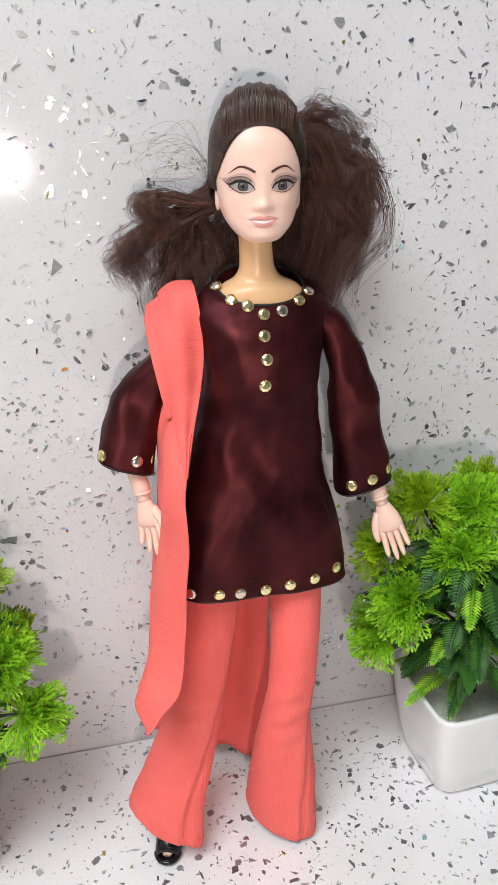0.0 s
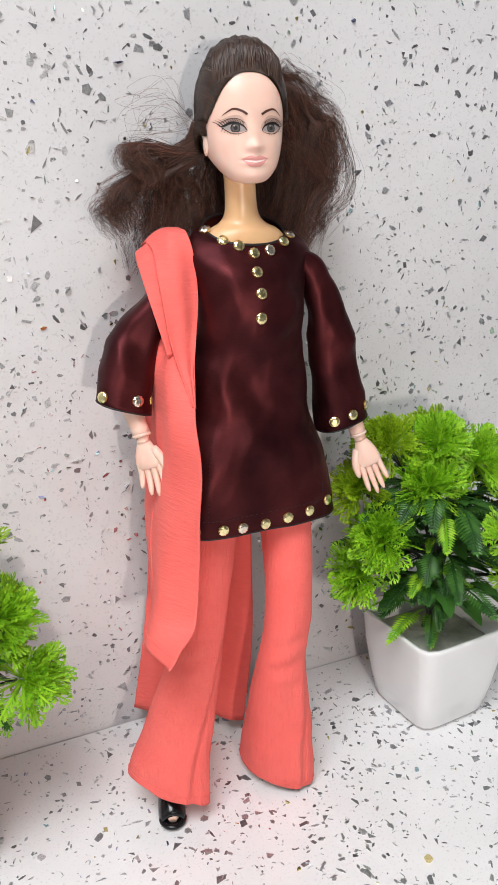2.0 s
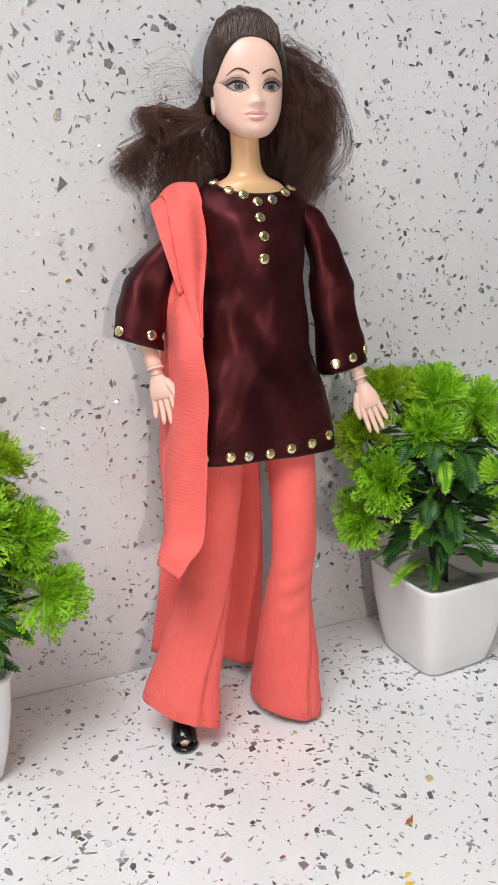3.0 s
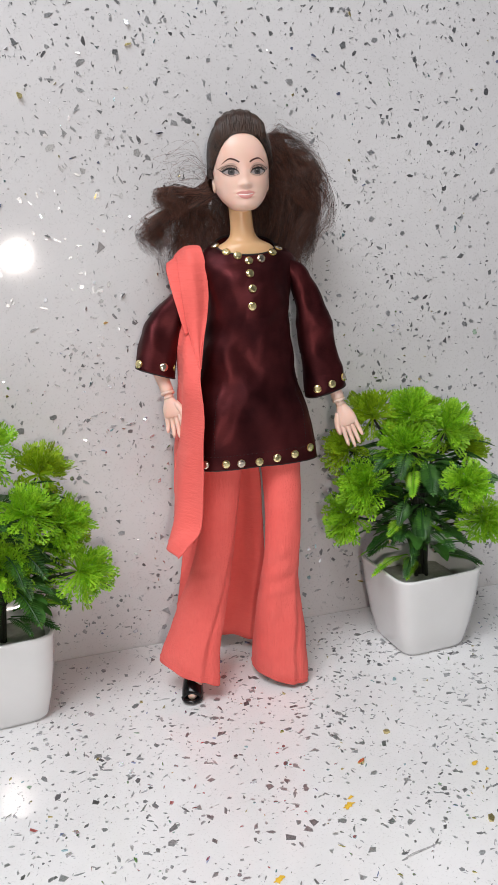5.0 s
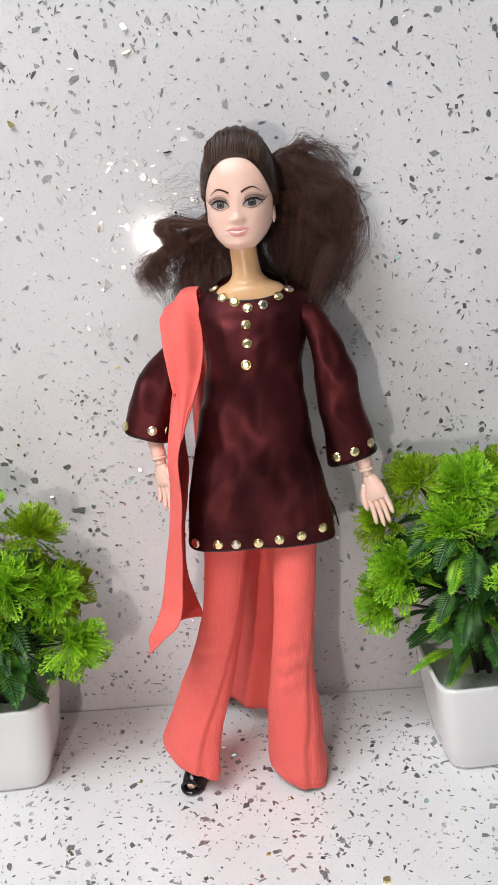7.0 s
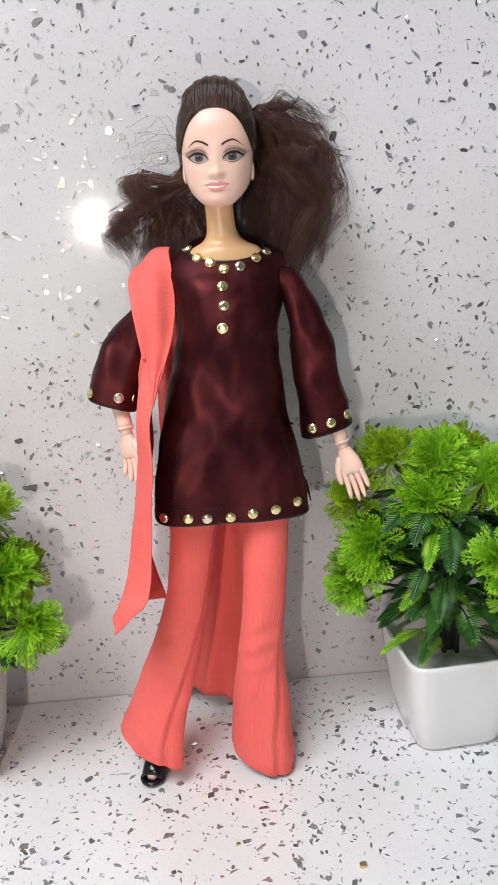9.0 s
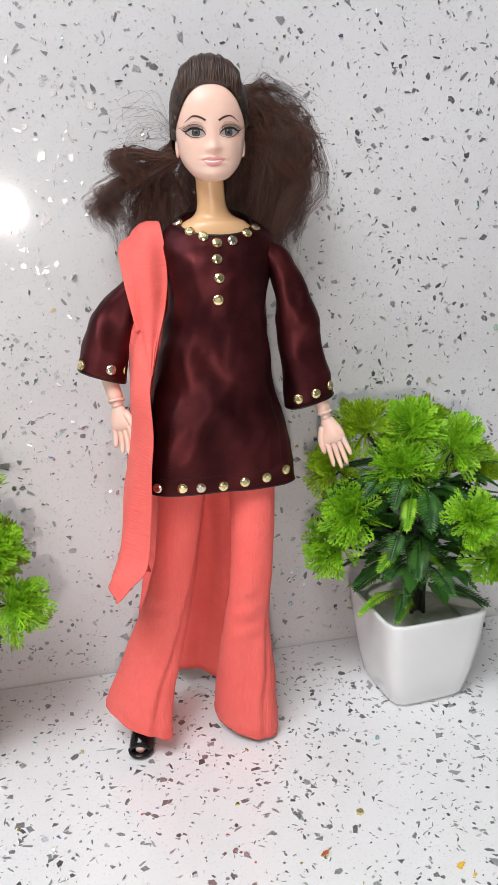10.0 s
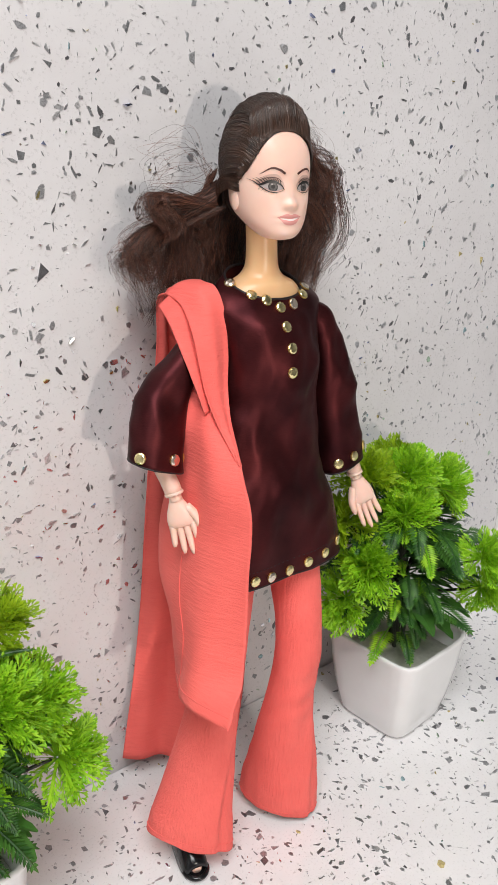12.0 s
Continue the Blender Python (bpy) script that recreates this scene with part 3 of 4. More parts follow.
# head
zs = np.concatenate([np.linspace(0.2580, 0.2600, 8), np.linspace(0.2605, 0.2850, 70), np.linspace(0.286, 0.3045, 30)])
N = 120
hv = []
for z in zs:
    w, front, back = head_at(z)
    yc = (front + back) / 2
    for j in range(N):
        a = 2 * math.pi * j / N
        c, s = math.cos(a), math.sin(a)
        p = 2.35
        x = w * math.copysign(abs(c) ** (2 / p), c)
        if s < 0:
            hv.append(face_point(x, z))
        else:
            hv.append((HEAD_X + x, yc + (back - yc) * abs(s) ** (2 / p), z))
hf = grid_faces(len(zs), N, True) + [tuple(range(N))[::-1]]
doll.put(hv, hf, SKIN)
# ears
for sg in (-1, 1):
    v, f = ellipsoid((HEAD_X + sg * 0.0138, -0.0425, 0.2720), (0.0010, 0.0024, 0.0042))
    doll.put(v, f, SKIN)

# painted face
for sg in (-1, 1):
    def mx(pts):
        return [(sg * x, z) for x, z in pts]
    strip(doll, mx([(0.0024, 0.2765), (0.0050, 0.2788), (0.0090, 0.2787), (0.0120, 0.2775)]), mx([(0.0028, 0.2782), (0.0052, 0.2808), (0.0090, 0.2806), (0.0122, 0.2782)]), 16, SHADE, 0.00010)
    strip(doll, mx([(0.0030, 0.2761), (0.0050, 0.2755), (0.0076, 0.2755), (0.0110, 0.2771)]), mx([(0.0030, 0.2763), (0.0048, 0.2779), (0.0078, 0.2784), (0.0110, 0.2773)]), 18, EYEWHITE, 0.00016)
    disc(doll, sg * 0.0066, 0.2768, 0.00165, 0.0017, BLACK, 0.00022, (0.2755, 0.2781))
    disc(doll, sg * 0.0066, 0.2768, 0.00132, 0.00138, IRIS, 0.00027, (0.2757, 0.2780))
    disc(doll, sg * 0.0066, 0.2768, 0.0007, 0.0007, BLACK, 0.00032)
    disc(doll, sg * 0.0066 - 0.0004, 0.2776, 0.00030, 0.00030, EYEWHITE, 0.00037)
    ribbon(doll, mx([(0.0027, 0.2758), (0.0037, 0.2773), (0.0060, 0.2784), (0.0085, 0.2784), (0.0104, 0.2775), (0.0117, 0.2775)]), (0.0002, 0.0005, 0.0008, 0.0009, 0.0007, 0.0002), BLACK, 0.00036, 22)
    ribbon(doll, mx([(0.0030, 0.2757), (0.0052, 0.2750), (0.0080, 0.2751), (0.0110, 0.2770)]), (0.00012, 0.00020, 0.00028, 0.0003), BLACK, 0.00036, 18)
    ribbon(doll, mx([(0.0034, 0.2784), (0.0056, 0.2797), (0.0086, 0.2798), (0.0112, 0.2786)]), (0.0001, 0.0002, 0.0002, 0.0001), BROW, 0.00036, 18)
    for i in range(11):
        u = i / 10
        x0, z0 = 0.0040 + 0.0074 * u, 0.2778 + 0.0008 * math.sin(math.pi * u) - 0.0002 * u
        ribbon(doll, mx([(x0, z0), (x0 + 0.0002 + 0.0008 * u, z0 + 0.0009), (x0 + 0.0008 + 0.0014 * u, z0 + 0.0016)]), (0.00030, 0.00022, 0.00005), BLACK, 0.0004, 5)
    for i in range(7):
        u = i / 6
        x0, z0 = 0.0056 + 0.0050 * u, 0.2751 + 0.0014 * u * u
        ribbon(doll, mx([(x0, z0), (x0 + 0.0003 + 0.0004 * u, z0 - 0.0009)]), (0.00016, 0.00004), BLACK, 0.0004, 4)
    ribbon(doll, mx([(0.0026, 0.2812), (0.0050, 0.2825), (0.0078, 0.2829), (0.0110, 0.2808)]), (0.0008, 0.0008, 0.0006, 0.00012), BROW, 0.0002, 20)
strip(doll, [(-0.0050, 0.2664), (-0.0022, 0.2661), (0.0, 0.2659), (0.0022, 0.2661), (0.0050, 0.2666)], [(-0.0051, 0.2665), (-0.0018, 0.2677), (0.0, 0.2673), (0.0018, 0.2677), (0.0051, 0.2667)], 24, LIP, 0.00012)
strip(doll, [(-0.0046, 0.2662), (-0.0024, 0.2642), (0.0, 0.2637), (0.0024, 0.2642), (0.0046, 0.2664)], [(-0.0048, 0.2663), (-0.0022, 0.2658), (0.0, 0.2656), (0.0022, 0.2658), (0.0048, 0.2665)], 24, LIP, 0.00012)
strip(doll, [(-0.0036, 0.2659), (0.0, 0.2653), (0.0036, 0.2661)], [(-0.0036, 0.2662), (0.0, 0.2660), (0.0036, 0.2664)], 16, TEETH, 0.0002)

HEAD_END = len(doll.v)

# neck and shoulders, torso, legs
def rings(keys, n_rows, n=40, p=2.0):
    """Loft of level rings: x, y, z of the centre, half width, half depth, rise of the front."""
    out = []
    for x, y, z, hw, hd, rise, *square in smooth_rows(keys, n_rows):
        p = square[0] if square else p
        for j in range(n):
            a = 2 * math.pi * j / n
            c, s = math.cos(a), math.sin(a)
            out.append((x + hw * math.copysign(abs(c) ** (2 / p), c), y + hd * math.copysign(abs(s) ** (2 / p), s), z - rise * s))
    return np.array(out), grid_faces(n_rows, n, True)


v, f = rings([(0.000, -0.0410, 0.2645, 0.0060, 0.0060, 0), (0.0005, -0.0412, 0.2560, 0.0059, 0.0060, 0), (0.0010, -0.0410, 0.2480, 0.0064, 0.0064, 0), (0.0015, -0.0405, 0.2440, 0.0090, 0.0076, 0),
              (0.0018, -0.0408, 0.2412, 0.0142, 0.0095, 0), (0.0020, -0.0418, 0.2360, 0.0180, 0.0098, 0), (0.0020, -0.0430, 0.2280, 0.0200, 0.0115, 0)], 40)
doll.put(v, f, NECK)
v, f = rings([(0.0010, -0.0430, 0.2290, 0.0195, 0.0115, 0), (0.000, -0.0460, 0.2130, 0.0180, 0.0140, 0), (-0.001, -0.0480, 0.1850, 0.0150, 0.0110, 0), (-0.003, -0.0500, 0.1500, 0.0200, 0.0130, 0), (-0.003, -0.0500, 0.1330, 0.0200, 0.0130, 0)], 30)
doll.put(v, f, SKIN)
for path, r in (([(-0.016, -0.052, 0.145), (-0.0248, -0.056, 0.085), (-0.040, -0.063, 0.022)], (0.0085, 0.0062, 0.0035)), ([(0.010, -0.052, 0.145), (0.008, -0.066, 0.085), (0.006, -0.062, 0.012)], (0.0085, 0.0062, 0.0035))):
    v, f = tube(smooth_rows(path, 16), np.interp(np.linspace(0, 2, 16), [0, 1, 2], r), 14)
    doll.put(v, f, SKIN)
# the foot in the open-toed shoe
v, f = tube(smooth_rows([(-0.040, -0.062, 0.022), (-0.0433, -0.064, 0.0105), (-0.0468, -0.0690, 0.0048), (-0.0488, -0.0738, 0.0034)], 14), np.interp(np.linspace(0, 1, 14), [0, 0.4, 0.8, 1], [0.0035, 0.0042, 0.0034, 0.0017]), 12)
doll.put(v, f, SKIN)


def arm(shoulder, elbow, wrist, tip, thumb_side, sg):
    """Upper arm, forearm with a cuffed wrist joint, palm and five fingers."""
    v, f = tube(smooth_rows([shoulder, elbow, wrist], 20), np.interp(np.linspace(0, 1, 20), [0, 0.5, 0.9, 1], [0.0036, 0.0038, 0.0034, 0.0034]), 14)
    doll.put(v, f, SKIN)
    s, e, w, t = (np.array(q, float) for q in (shoulder, elbow, wrist, tip))
    d = unit(t - w)
    fa = unit(w - e)
    v, f = tube([w - fa * 0.0006, w + fa * 0.0004, w + d * 0.0012, w + d * 0.0022], [0.0024, 0.0025, 0.0025, 0.0027], 12)
    doll.put(v, f, SKIN)
    v, f = tube([w - fa * 0.0012, w - fa * 0.0009, w - fa * 0.0003, w], [0.0035, 0.00365, 0.00365, 0.0034], 14)
    doll.put(v, f, SKIN)
    side = unit(np.array(thumb_side, float) - d * np.dot(thumb_side, d))
    nrm = unit(np.cross(d, side))
    L = np.linalg.norm(t - w)
    rows, n = [], 16
    for u, hw, th in ((0.06, 0.0023, 0.0021), (0.16, 0.0034, 0.0024), (0.30, 0.0048, 0.0025), (0.42, 0.0053, 0.0024), (0.52, 0.0052, 0.0020), (0.56, 0.0046, 0.0012)):
        c = w + d * L * u
        rows += [c + side * hw * math.cos(2 * math.pi * j / n) + nrm * th * math.sin(2 * math.pi * j / n) for j in range(n)]
    ff = grid_faces(6, n, True) + [tuple(range(5 * n, 6 * n))]
    doll.put(np.array(rows), ff, SKIN)
    for k, ln in enumerate((0.96, 1.04, 1.0, 0.86)):
        off = 0.0038 - 0.0025 * k
        b = w + d * L * 0.50 + side * off
        q = w + d * L * ln + side * off * 1.25 + nrm * 0.0012 * sg
        m = (b + q) / 2 + nrm * -0.0006 * sg
        v, f = tube(smooth_rows([b, m, q], 9), [0.0014, 0.0014, 0.00135, 0.0013, 0.00125, 0.0012, 0.00115, 0.001, 0.0005], 8)
        doll.put(v, f, SKIN)
    b = w + d * L * 0.22 + side * 0.0030
    q = w + d * L * 0.68 + side * 0.0066 + nrm * 0.001 * sg
    v, f = tube(smooth_rows([b, (b + q) / 2 + side * 0.0012, q], 9), [0.0017, 0.0019, 0.0019, 0.0018, 0.0017, 0.0016, 0.0014, 0.0012, 0.0006], 8)
    doll.put(v, f, SKIN)


arm((-0.025, -0.043, 0.226), (-0.0500, -0.0410, 0.196), (-0.0462, -0.0520, 0.1675), (-0.0436, -0.0585, 0.1460), (0.75, -0.62, 0), 1)
arm((0.027, -0.046, 0.225), (0.0400, -0.0480, 0.188), (0.0478, -0.0560, 0.1555), (0.0555, -0.0630, 0.1320), (-0.9, 0.40, 0), -1)

# hair: a combed-back cap, then loose strands
def hairline(x):
    """Height of the hairline above the face at a distance from its middle."""
    u = min(1.0, abs(x) / 0.0146)
    return 0.2950 - 0.0048 * u ** 2 - 0.0118 * u ** 4


CAP_START = len(doll.v)
cap_rows, cap_cols = 30, 72
cv = []
for i in range(cap_rows):
    for j in range(cap_cols):
        a = 2 * math.pi * j / cap_cols
        c, s = math.cos(a), math.sin(a)
        cx = 0.0150 * math.copysign(abs(c) ** 0.85, c)
        bottom = hairline(cx) if s < 0 else 0.2795 - 0.018 * min(1, abs(s) * 1.4)
        z = bottom + (0.3042 - bottom) * (i / (cap_rows - 1)) ** 0.85
        w, front, back = head_at(z)
        yc = (front + back) / 2
        x = w * math.copysign(abs(c) ** (2 / 2.35), c)
        y = yc + ((yc - front) if s < 0 else (back - yc)) * math.copysign(abs(s) ** (2 / 2.35), s)
        puff = 0.0002 + 0.0010 * min(1.0, (z - bottom) / 0.006) * (1.0 if s > 0 else 0.9)
        n = unit(np.array([x / 0.015 ** 2, (y - yc) / 0.018 ** 2, (z - 0.282) / 0.022 ** 2]))
        cv.append((HEAD_X + x + n[0] * puff * 1.1, y + n[1] * puff, z + n[2] * puff))
doll.put(cv, grid_faces(cap_rows, cap_cols, True) + [tuple(range((cap_rows - 1) * cap_cols, cap_rows * cap_cols))], CAP)

rng = np.random.default_rng(5)


def strand(keys, r, steps=14, wave=0.0, sides=3, mat=2):
    p = smooth_rows(keys, steps)
    if wave:
        u = np.linspace(0, 1, steps)
        for ax in range(3):
            p[:, ax] += wave * u * np.sin(u * rng.uniform(3, 9) + rng.uniform(0, 6.28))
    v, f = tube(p, np.linspace(r, r * 0.55, steps), sides)
    doll.put(v, f[:-2], mat)


def cap_surface(x, t):
    """A place on the combed hair: x across the head, t from the hairline (0) over the crown to the nape (1)."""
    w0 = 0.0166
    u = min(0.985, abs(x) / w0)
    ang = math.radians(38 + 150 * t)
    rx = math.sqrt(1 - u * u)
    y = -0.0418 - 0.0180 * math.cos(ang) * (0.45 + 0.55 * rx)
    z = 0.2825 + (0.0250 * rx ** 0.8) * math.sin(ang)
    return np.array([HEAD_X + x, y, z])


def side_width(y, z):
    """How far the combed hair stands from the middle of the head at a depth and height."""
    w, front, back = head_at(z)
    yc, hd = (front + back) / 2, (back - front) / 2
    return w * max(0.0, 1 - min(1.0, abs(y - yc) / hd) ** 2.35) ** (1 / 2.35) + 0.0014


for i in range(1700):
    x = rng.uniform(-0.0128, 0.0128)
    pull = rng.uniform(0.55, 0.8)
    ks = []
    for k, t in enumerate(np.linspace(0.02, 0.85, 7)):
        q = cap_surface(x * (1 - (1 - pull) * t), t)
        ks.append(q + rng.normal(0, 0.00025, 3) + np.array([0, 0, 0.0008 * math.sin(x * 1500) * t]))
    z0 = hairline(x)
    w, front, back = head_at(z0)
    fx = min(abs(x), w * 0.97) * math.copysign(1, x)
    ks[0] = np.array(face_point(fx, z0 + 0.0003, 0.0003))
    strand(ks, 0.00014, 16, 0.0, 3, COMBED)
for sg in (-1, 1):
    for i in range(1150):  # swept back from the temples, rising towards the crown
        x0 = 0.0146 - 0.0078 * rng.random() ** 1.3
        z0 = hairline(x0) + rng.uniform(0.0, 0.0006)
        rise = (0.0146 - x0) / 0.0078
        ks = [face_point(sg * min(x0, head_at(z0)[0] * 0.985), z0, 0.0004)]
        for y, up in ((-0.0475, 0.0016 + 0.0030 * rise), (-0.0400, 0.0012 + 0.0046 * rise), (-0.0330, -0.0020 + 0.0044 * rise), (-0.0280, -0.0070 + 0.0030 * rise)):
            ks.append((sg * side_width(y, min(0.3015, z0 + up)), y, min(0.3015, z0 + up) + 0.0008 * rise))
        strand(np.array(ks) + rng.normal(0, 0.0002, 3), 0.00013, 16, 0.0003, 3, COMBED)
    for i in range(260):  # over the ear
        z0 = rng.uniform(0.2745, 0.2800)
        w, front, back = head_at(z0)
        ks = [(sg * w, -0.0455 + rng.uniform(-0.0006, 0.0015), z0), (sg * (w + 0.0016), -0.0395, z0 + 0.0006), (sg * (w + 0.0006), -0.032, z0 - 0.003), (sg * w * 0.6, -0.0245, z0 - 0.008)]
        strand(ks, 0.00013, 12, 0.0003, 3, COMBED)


# the head is turned a little towards the shawl
TURN = radians(6.5)
for k in list(range(HEAD_END)) + list(range(CAP_START, len(doll.v))):
    q = doll.v[k]
    x, y = q[:, 0].copy(), q[:, 1] + 0.040
    q[:, 0] = 0.0013 + math.cos(TURN) * x + math.sin(TURN) * y
    q[:, 1] = -0.040 - math.sin(TURN) * x + math.cos(TURN) * y


def lock(guide, count, spread, r=0.000062, wave=0.002, curl=0.0, steps=26, root=1.0):
    """A lock of fine tufts that wave together round a guide curve; each tuft holds its strands close and tapers to a point."""
    count = int(count * 1.35)
    guide = np.array(guide, float)
    guide[0] += rng.uniform(-1, 1, 3) * (0.001, 0.004, 0.005) * root
    g = smooth_rows(guide, steps)
    u = np.linspace(0, 1, steps)[:, None]
    freq, phase = rng.uniform(5, 12, 3), rng.uniform(0, 6.28, 3)
    g = g + wave * np.minimum(1, u * 2.0) * np.sin(u * freq + phase) * (1, 0.6, 1)
    if curl:  # the end winds up
        w = np.maximum(0, u - 0.55) / 0.45
        g = g + curl * w * np.column_stack([np.sin(w[:, 0] * 7 + phase[0]), np.zeros(steps), np.cos(w[:, 0] * 7 + phase[0])])
    tufts = max(3, count // 12)
    for _ in range(tufts):
        toff = rng.normal(0, spread, 3) * (1, 0.8, 1)
        tf, tp = rng.uniform(6, 16, 3), rng.uniform(0, 6.28, 3)
        t = g + toff * (0.35 + 0.85 * np.sin(np.minimum(u, 0.9) * 2.6)) + spread * 0.55 * u * np.sin(u * tf + tp)
        reach = rng.uniform(0.74, 1.05)
        for _ in range(count // tufts):
            stray = 4.2 if rng.random() < 0.12 else 1.0
            k = t + rng.normal(0, spread * 0.26, 3) * stray * (0.5 + 0.9 * u * (1.15 - u))
            k = k + (spread * 0.20 * stray + 0.00032) * u * np.sin(u * rng.uniform(10, 36, 3) + rng.uniform(0, 6.28, 3))
            k = k[0] + (k - k[0]) * reach * rng.uniform(0.93, 1.03)
            k[:, 1] = np.minimum(k[:, 1], -0.0012)
            v, f = tube(k, np.linspace(r, r * 0.5, steps) * rng.uniform(0.7, 1.25), 3)
            doll.put(v, f[:-2], HAIR)


# the full side: locks sweep up and out, turn over and fall in long waves
for i in range(46):
    s = rng.uniform(0, 1)
    z0 = 0.2885 - 0.020 * s
    top = 0.2965 - 0.030 * s + rng.uniform(-0.003, 0.0025)
    reach = rng.uniform(0.020, 0.050) * (0.80 + 0.20 * math.sin(math.pi * s))
    yb = rng.uniform(-0.036, -0.006)
    end = max(0.226, top - rng.uniform(0.026, 0.066))
    tail = reach * rng.uniform(0.62, 0.95)
    lock([(0.011, -0.027, z0), (0.013 + reach * 0.36, (yb - 0.026) / 2, top), (0.010 + reach * 0.80, yb, top - 0.002), (0.009 + reach, yb, top - 0.30 * (top - end)), (0.006 + reach * 0.96, yb, top - 0.62 * (top - end)), (0.004 + tail, yb, end)],
         72, 0.0017, wave=0.0034, curl=0.0024 if i % 3 == 0 else 0.0010)
# the top tuft that stands away from the head
for i in range(6):
    lock(np.array([(0.012, -0.026, 0.284), (0.022, -0.021, 0.2945), (0.034, -0.018, 0.2990), (0.043, -0.017, 0.2945), (0.049, -0.017, 0.2860)]) + rng.normal(0, 0.0016, 3), 40, 0.0013, wave=0.0026, curl=0.003)
# behind the neck
for i in range(34):
    x = rng.uniform(-0.030, 0.034)
    lock([(x * 0.45, -0.024, 0.276), (x * 0.75, -0.019, 0.262), (x, -0.017, 0.248), (x * 1.08, -0.019, 0.228 + rng.uniform(-0.003, 0.006))], 60, 0.0020, wave=0.0024)
# the other side: one rolled lock standing out and winding down, a second falling from it, and hair under both
for i in range(9):
    dx = rng.normal(0, 0.0011, 3)
    lock(np.array([(-0.012, -0.026, 0.2690), (-0.021, -0.024, 0.2700), (-0.030, -0.022, 0.2715), (-0.0370, -0.022, 0.2710), (-0.0385, -0.023, 0.2665), (-0.0335, -0.024, 0.2625), (-0.0315, -0.024, 0.2580)]) + dx, 56, 0.0010, wave=0.0014, curl=0.0018, root=0.35)
for i in range(11):
    dx = rng.normal(0, 0.0014, 3)
    lock(np.array([(-0.012, -0.026, 0.268), (-0.022, -0.022, 0.2640), (-0.034, -0.020, 0.2600), (-0.0435, -0.020, 0.2555), (-0.0475, -0.022, 0.2490), (-0.0450, -0.023, 0.2400)]) + dx, 56, 0.0013, wave=0.0024, curl=0.0026, root=0.5)
for i in range(24):
    e = rng.uniform(-0.041, -0.006)
    lock([(-0.011, -0.026, 0.272), (-0.018 + e * 0.18, -0.020, 0.263), (e * 0.85, -0.018, 0.252), (e, -0.020, rng.uniform(0.228, 0.240))], 56, 0.0016, wave=0.0034, curl=0.0012)
# flyaway wisps that loop back
for i in range(58):
    sg = -1 if i % 5 < 2 else 1
    a = rng.uniform(0.25, 0.9)
    x1 = sg * rng.uniform(0.022, 0.040 if sg < 0 else 0.058)
    z1 = rng.uniform(0.272, 0.296) if sg < 0 else rng.uniform(0.250, 0.302)
    x2 = x1 + sg * rng.uniform(-0.004, 0.006)
    strand([(sg * 0.012, -0.026, 0.276 + rng.uniform(-0.008, 0.008)), (x1 * 0.65, -0.022, z1 + 0.002), (x1, -0.018, z1), (x2, -0.016, z1 - 0.010 * a), (x2 - sg * 0.008, -0.018, z1 - 0.016 * a), (x2 - sg * 0.010, -0.018, z1 - 0.008 * a)], 0.00005, 30, 0.0032)

tagged(doll.object("doll", doll_mats), "fashion doll with pale skin and long tousled dark brown hair", "doll")


# ---------- the tunic ----------
def cloth_rings(keys, n_rows, n, p, fold, seed, crisp=0.0, broad=0.0):
    """A loft with soft folds: fold gives their depth in metres along the loft (0 start, 1 end)."""
    v, f = rings(keys, n_rows, n, p)
    v = v.reshape(n_rows, n, 3)
    cen = v.mean(axis=1, keepdims=True)
    out = v - cen
    out /= np.linalg.norm(out, axis=2, keepdims=True) + 1e-9
    for i in range(n_rows):
        for j in range(n):
            q = v[i, j]
            a = noise.noise(Vector((q[0] * 70 + q[2] * 22 + seed, q[1] * 70, q[2] * 38)))
            b = noise.noise(Vector((q[0] * 190 - q[2] * 60, q[1] * 190 + seed, q[2] * 90)))
            c = 0.35 - 2.2 * abs(noise.noise(Vector((q[0] * 55 - q[2] * 34 + seed, q[1] * 55 + 3.1, q[2] * 46 + q[0] * 20))))
            w = broad * math.sin(math.pi * min(1.0, 0.12 + i / n_rows)) * noise.noise(Vector((q[0] * 44 + q[2] * 26 + seed, q[1] * 30, q[2] * 40 - q[0] * 16)))
            v[i, j] += out[i, j] * (w + (a * (1 - crisp) + 0.3 * b + c * crisp) * fold(i / (n_rows - 1), 2 * math.pi * j / n))
    return v.reshape(-1, 3), f


def solid(ob, t):
    m = ob.modifiers.new("thickness", "SOLIDIFY")
    m.thickness, m.offset = t, 0.0
    return ob


tunic = thing("tunic", "dark wine satin tunic edged with gold rhinestones, worn by the doll", "tunic", (0, -0.05, 0.13))
T0 = -np.array(tunic.location)
body_keys = [(-0.0025, -0.0515, 0.1290, 0.0340, 0.0208, -0.0006, 5.0), (-0.0025, -0.0510, 0.1400, 0.0326, 0.0206, -0.0006, 4.4), (-0.0025, -0.0500, 0.1600, 0.0296, 0.0190, 0, 2.9), (-0.0018, -0.0480, 0.1800, 0.0250, 0.0168, 0, 2.5),
             (0.0002, -0.0470, 0.2000, 0.0230, 0.0174, 0, 2.1), (0.0015, -0.0462, 0.2130, 0.0232, 0.0182, 0, 1.95), (0.0018, -0.0440, 0.2260, 0.0240, 0.0156, 0, 2.0), (0.0026, -0.0425, 0.2335, 0.0258, 0.0118, -0.001, 2.1),
             (0.0024, -0.0415, 0.2388, 0.0218, 0.0110, -0.0030, 2.2), (0.0020, -0.0412, 0.2415, 0.0162, 0.0112, -0.0052, 2.2)]
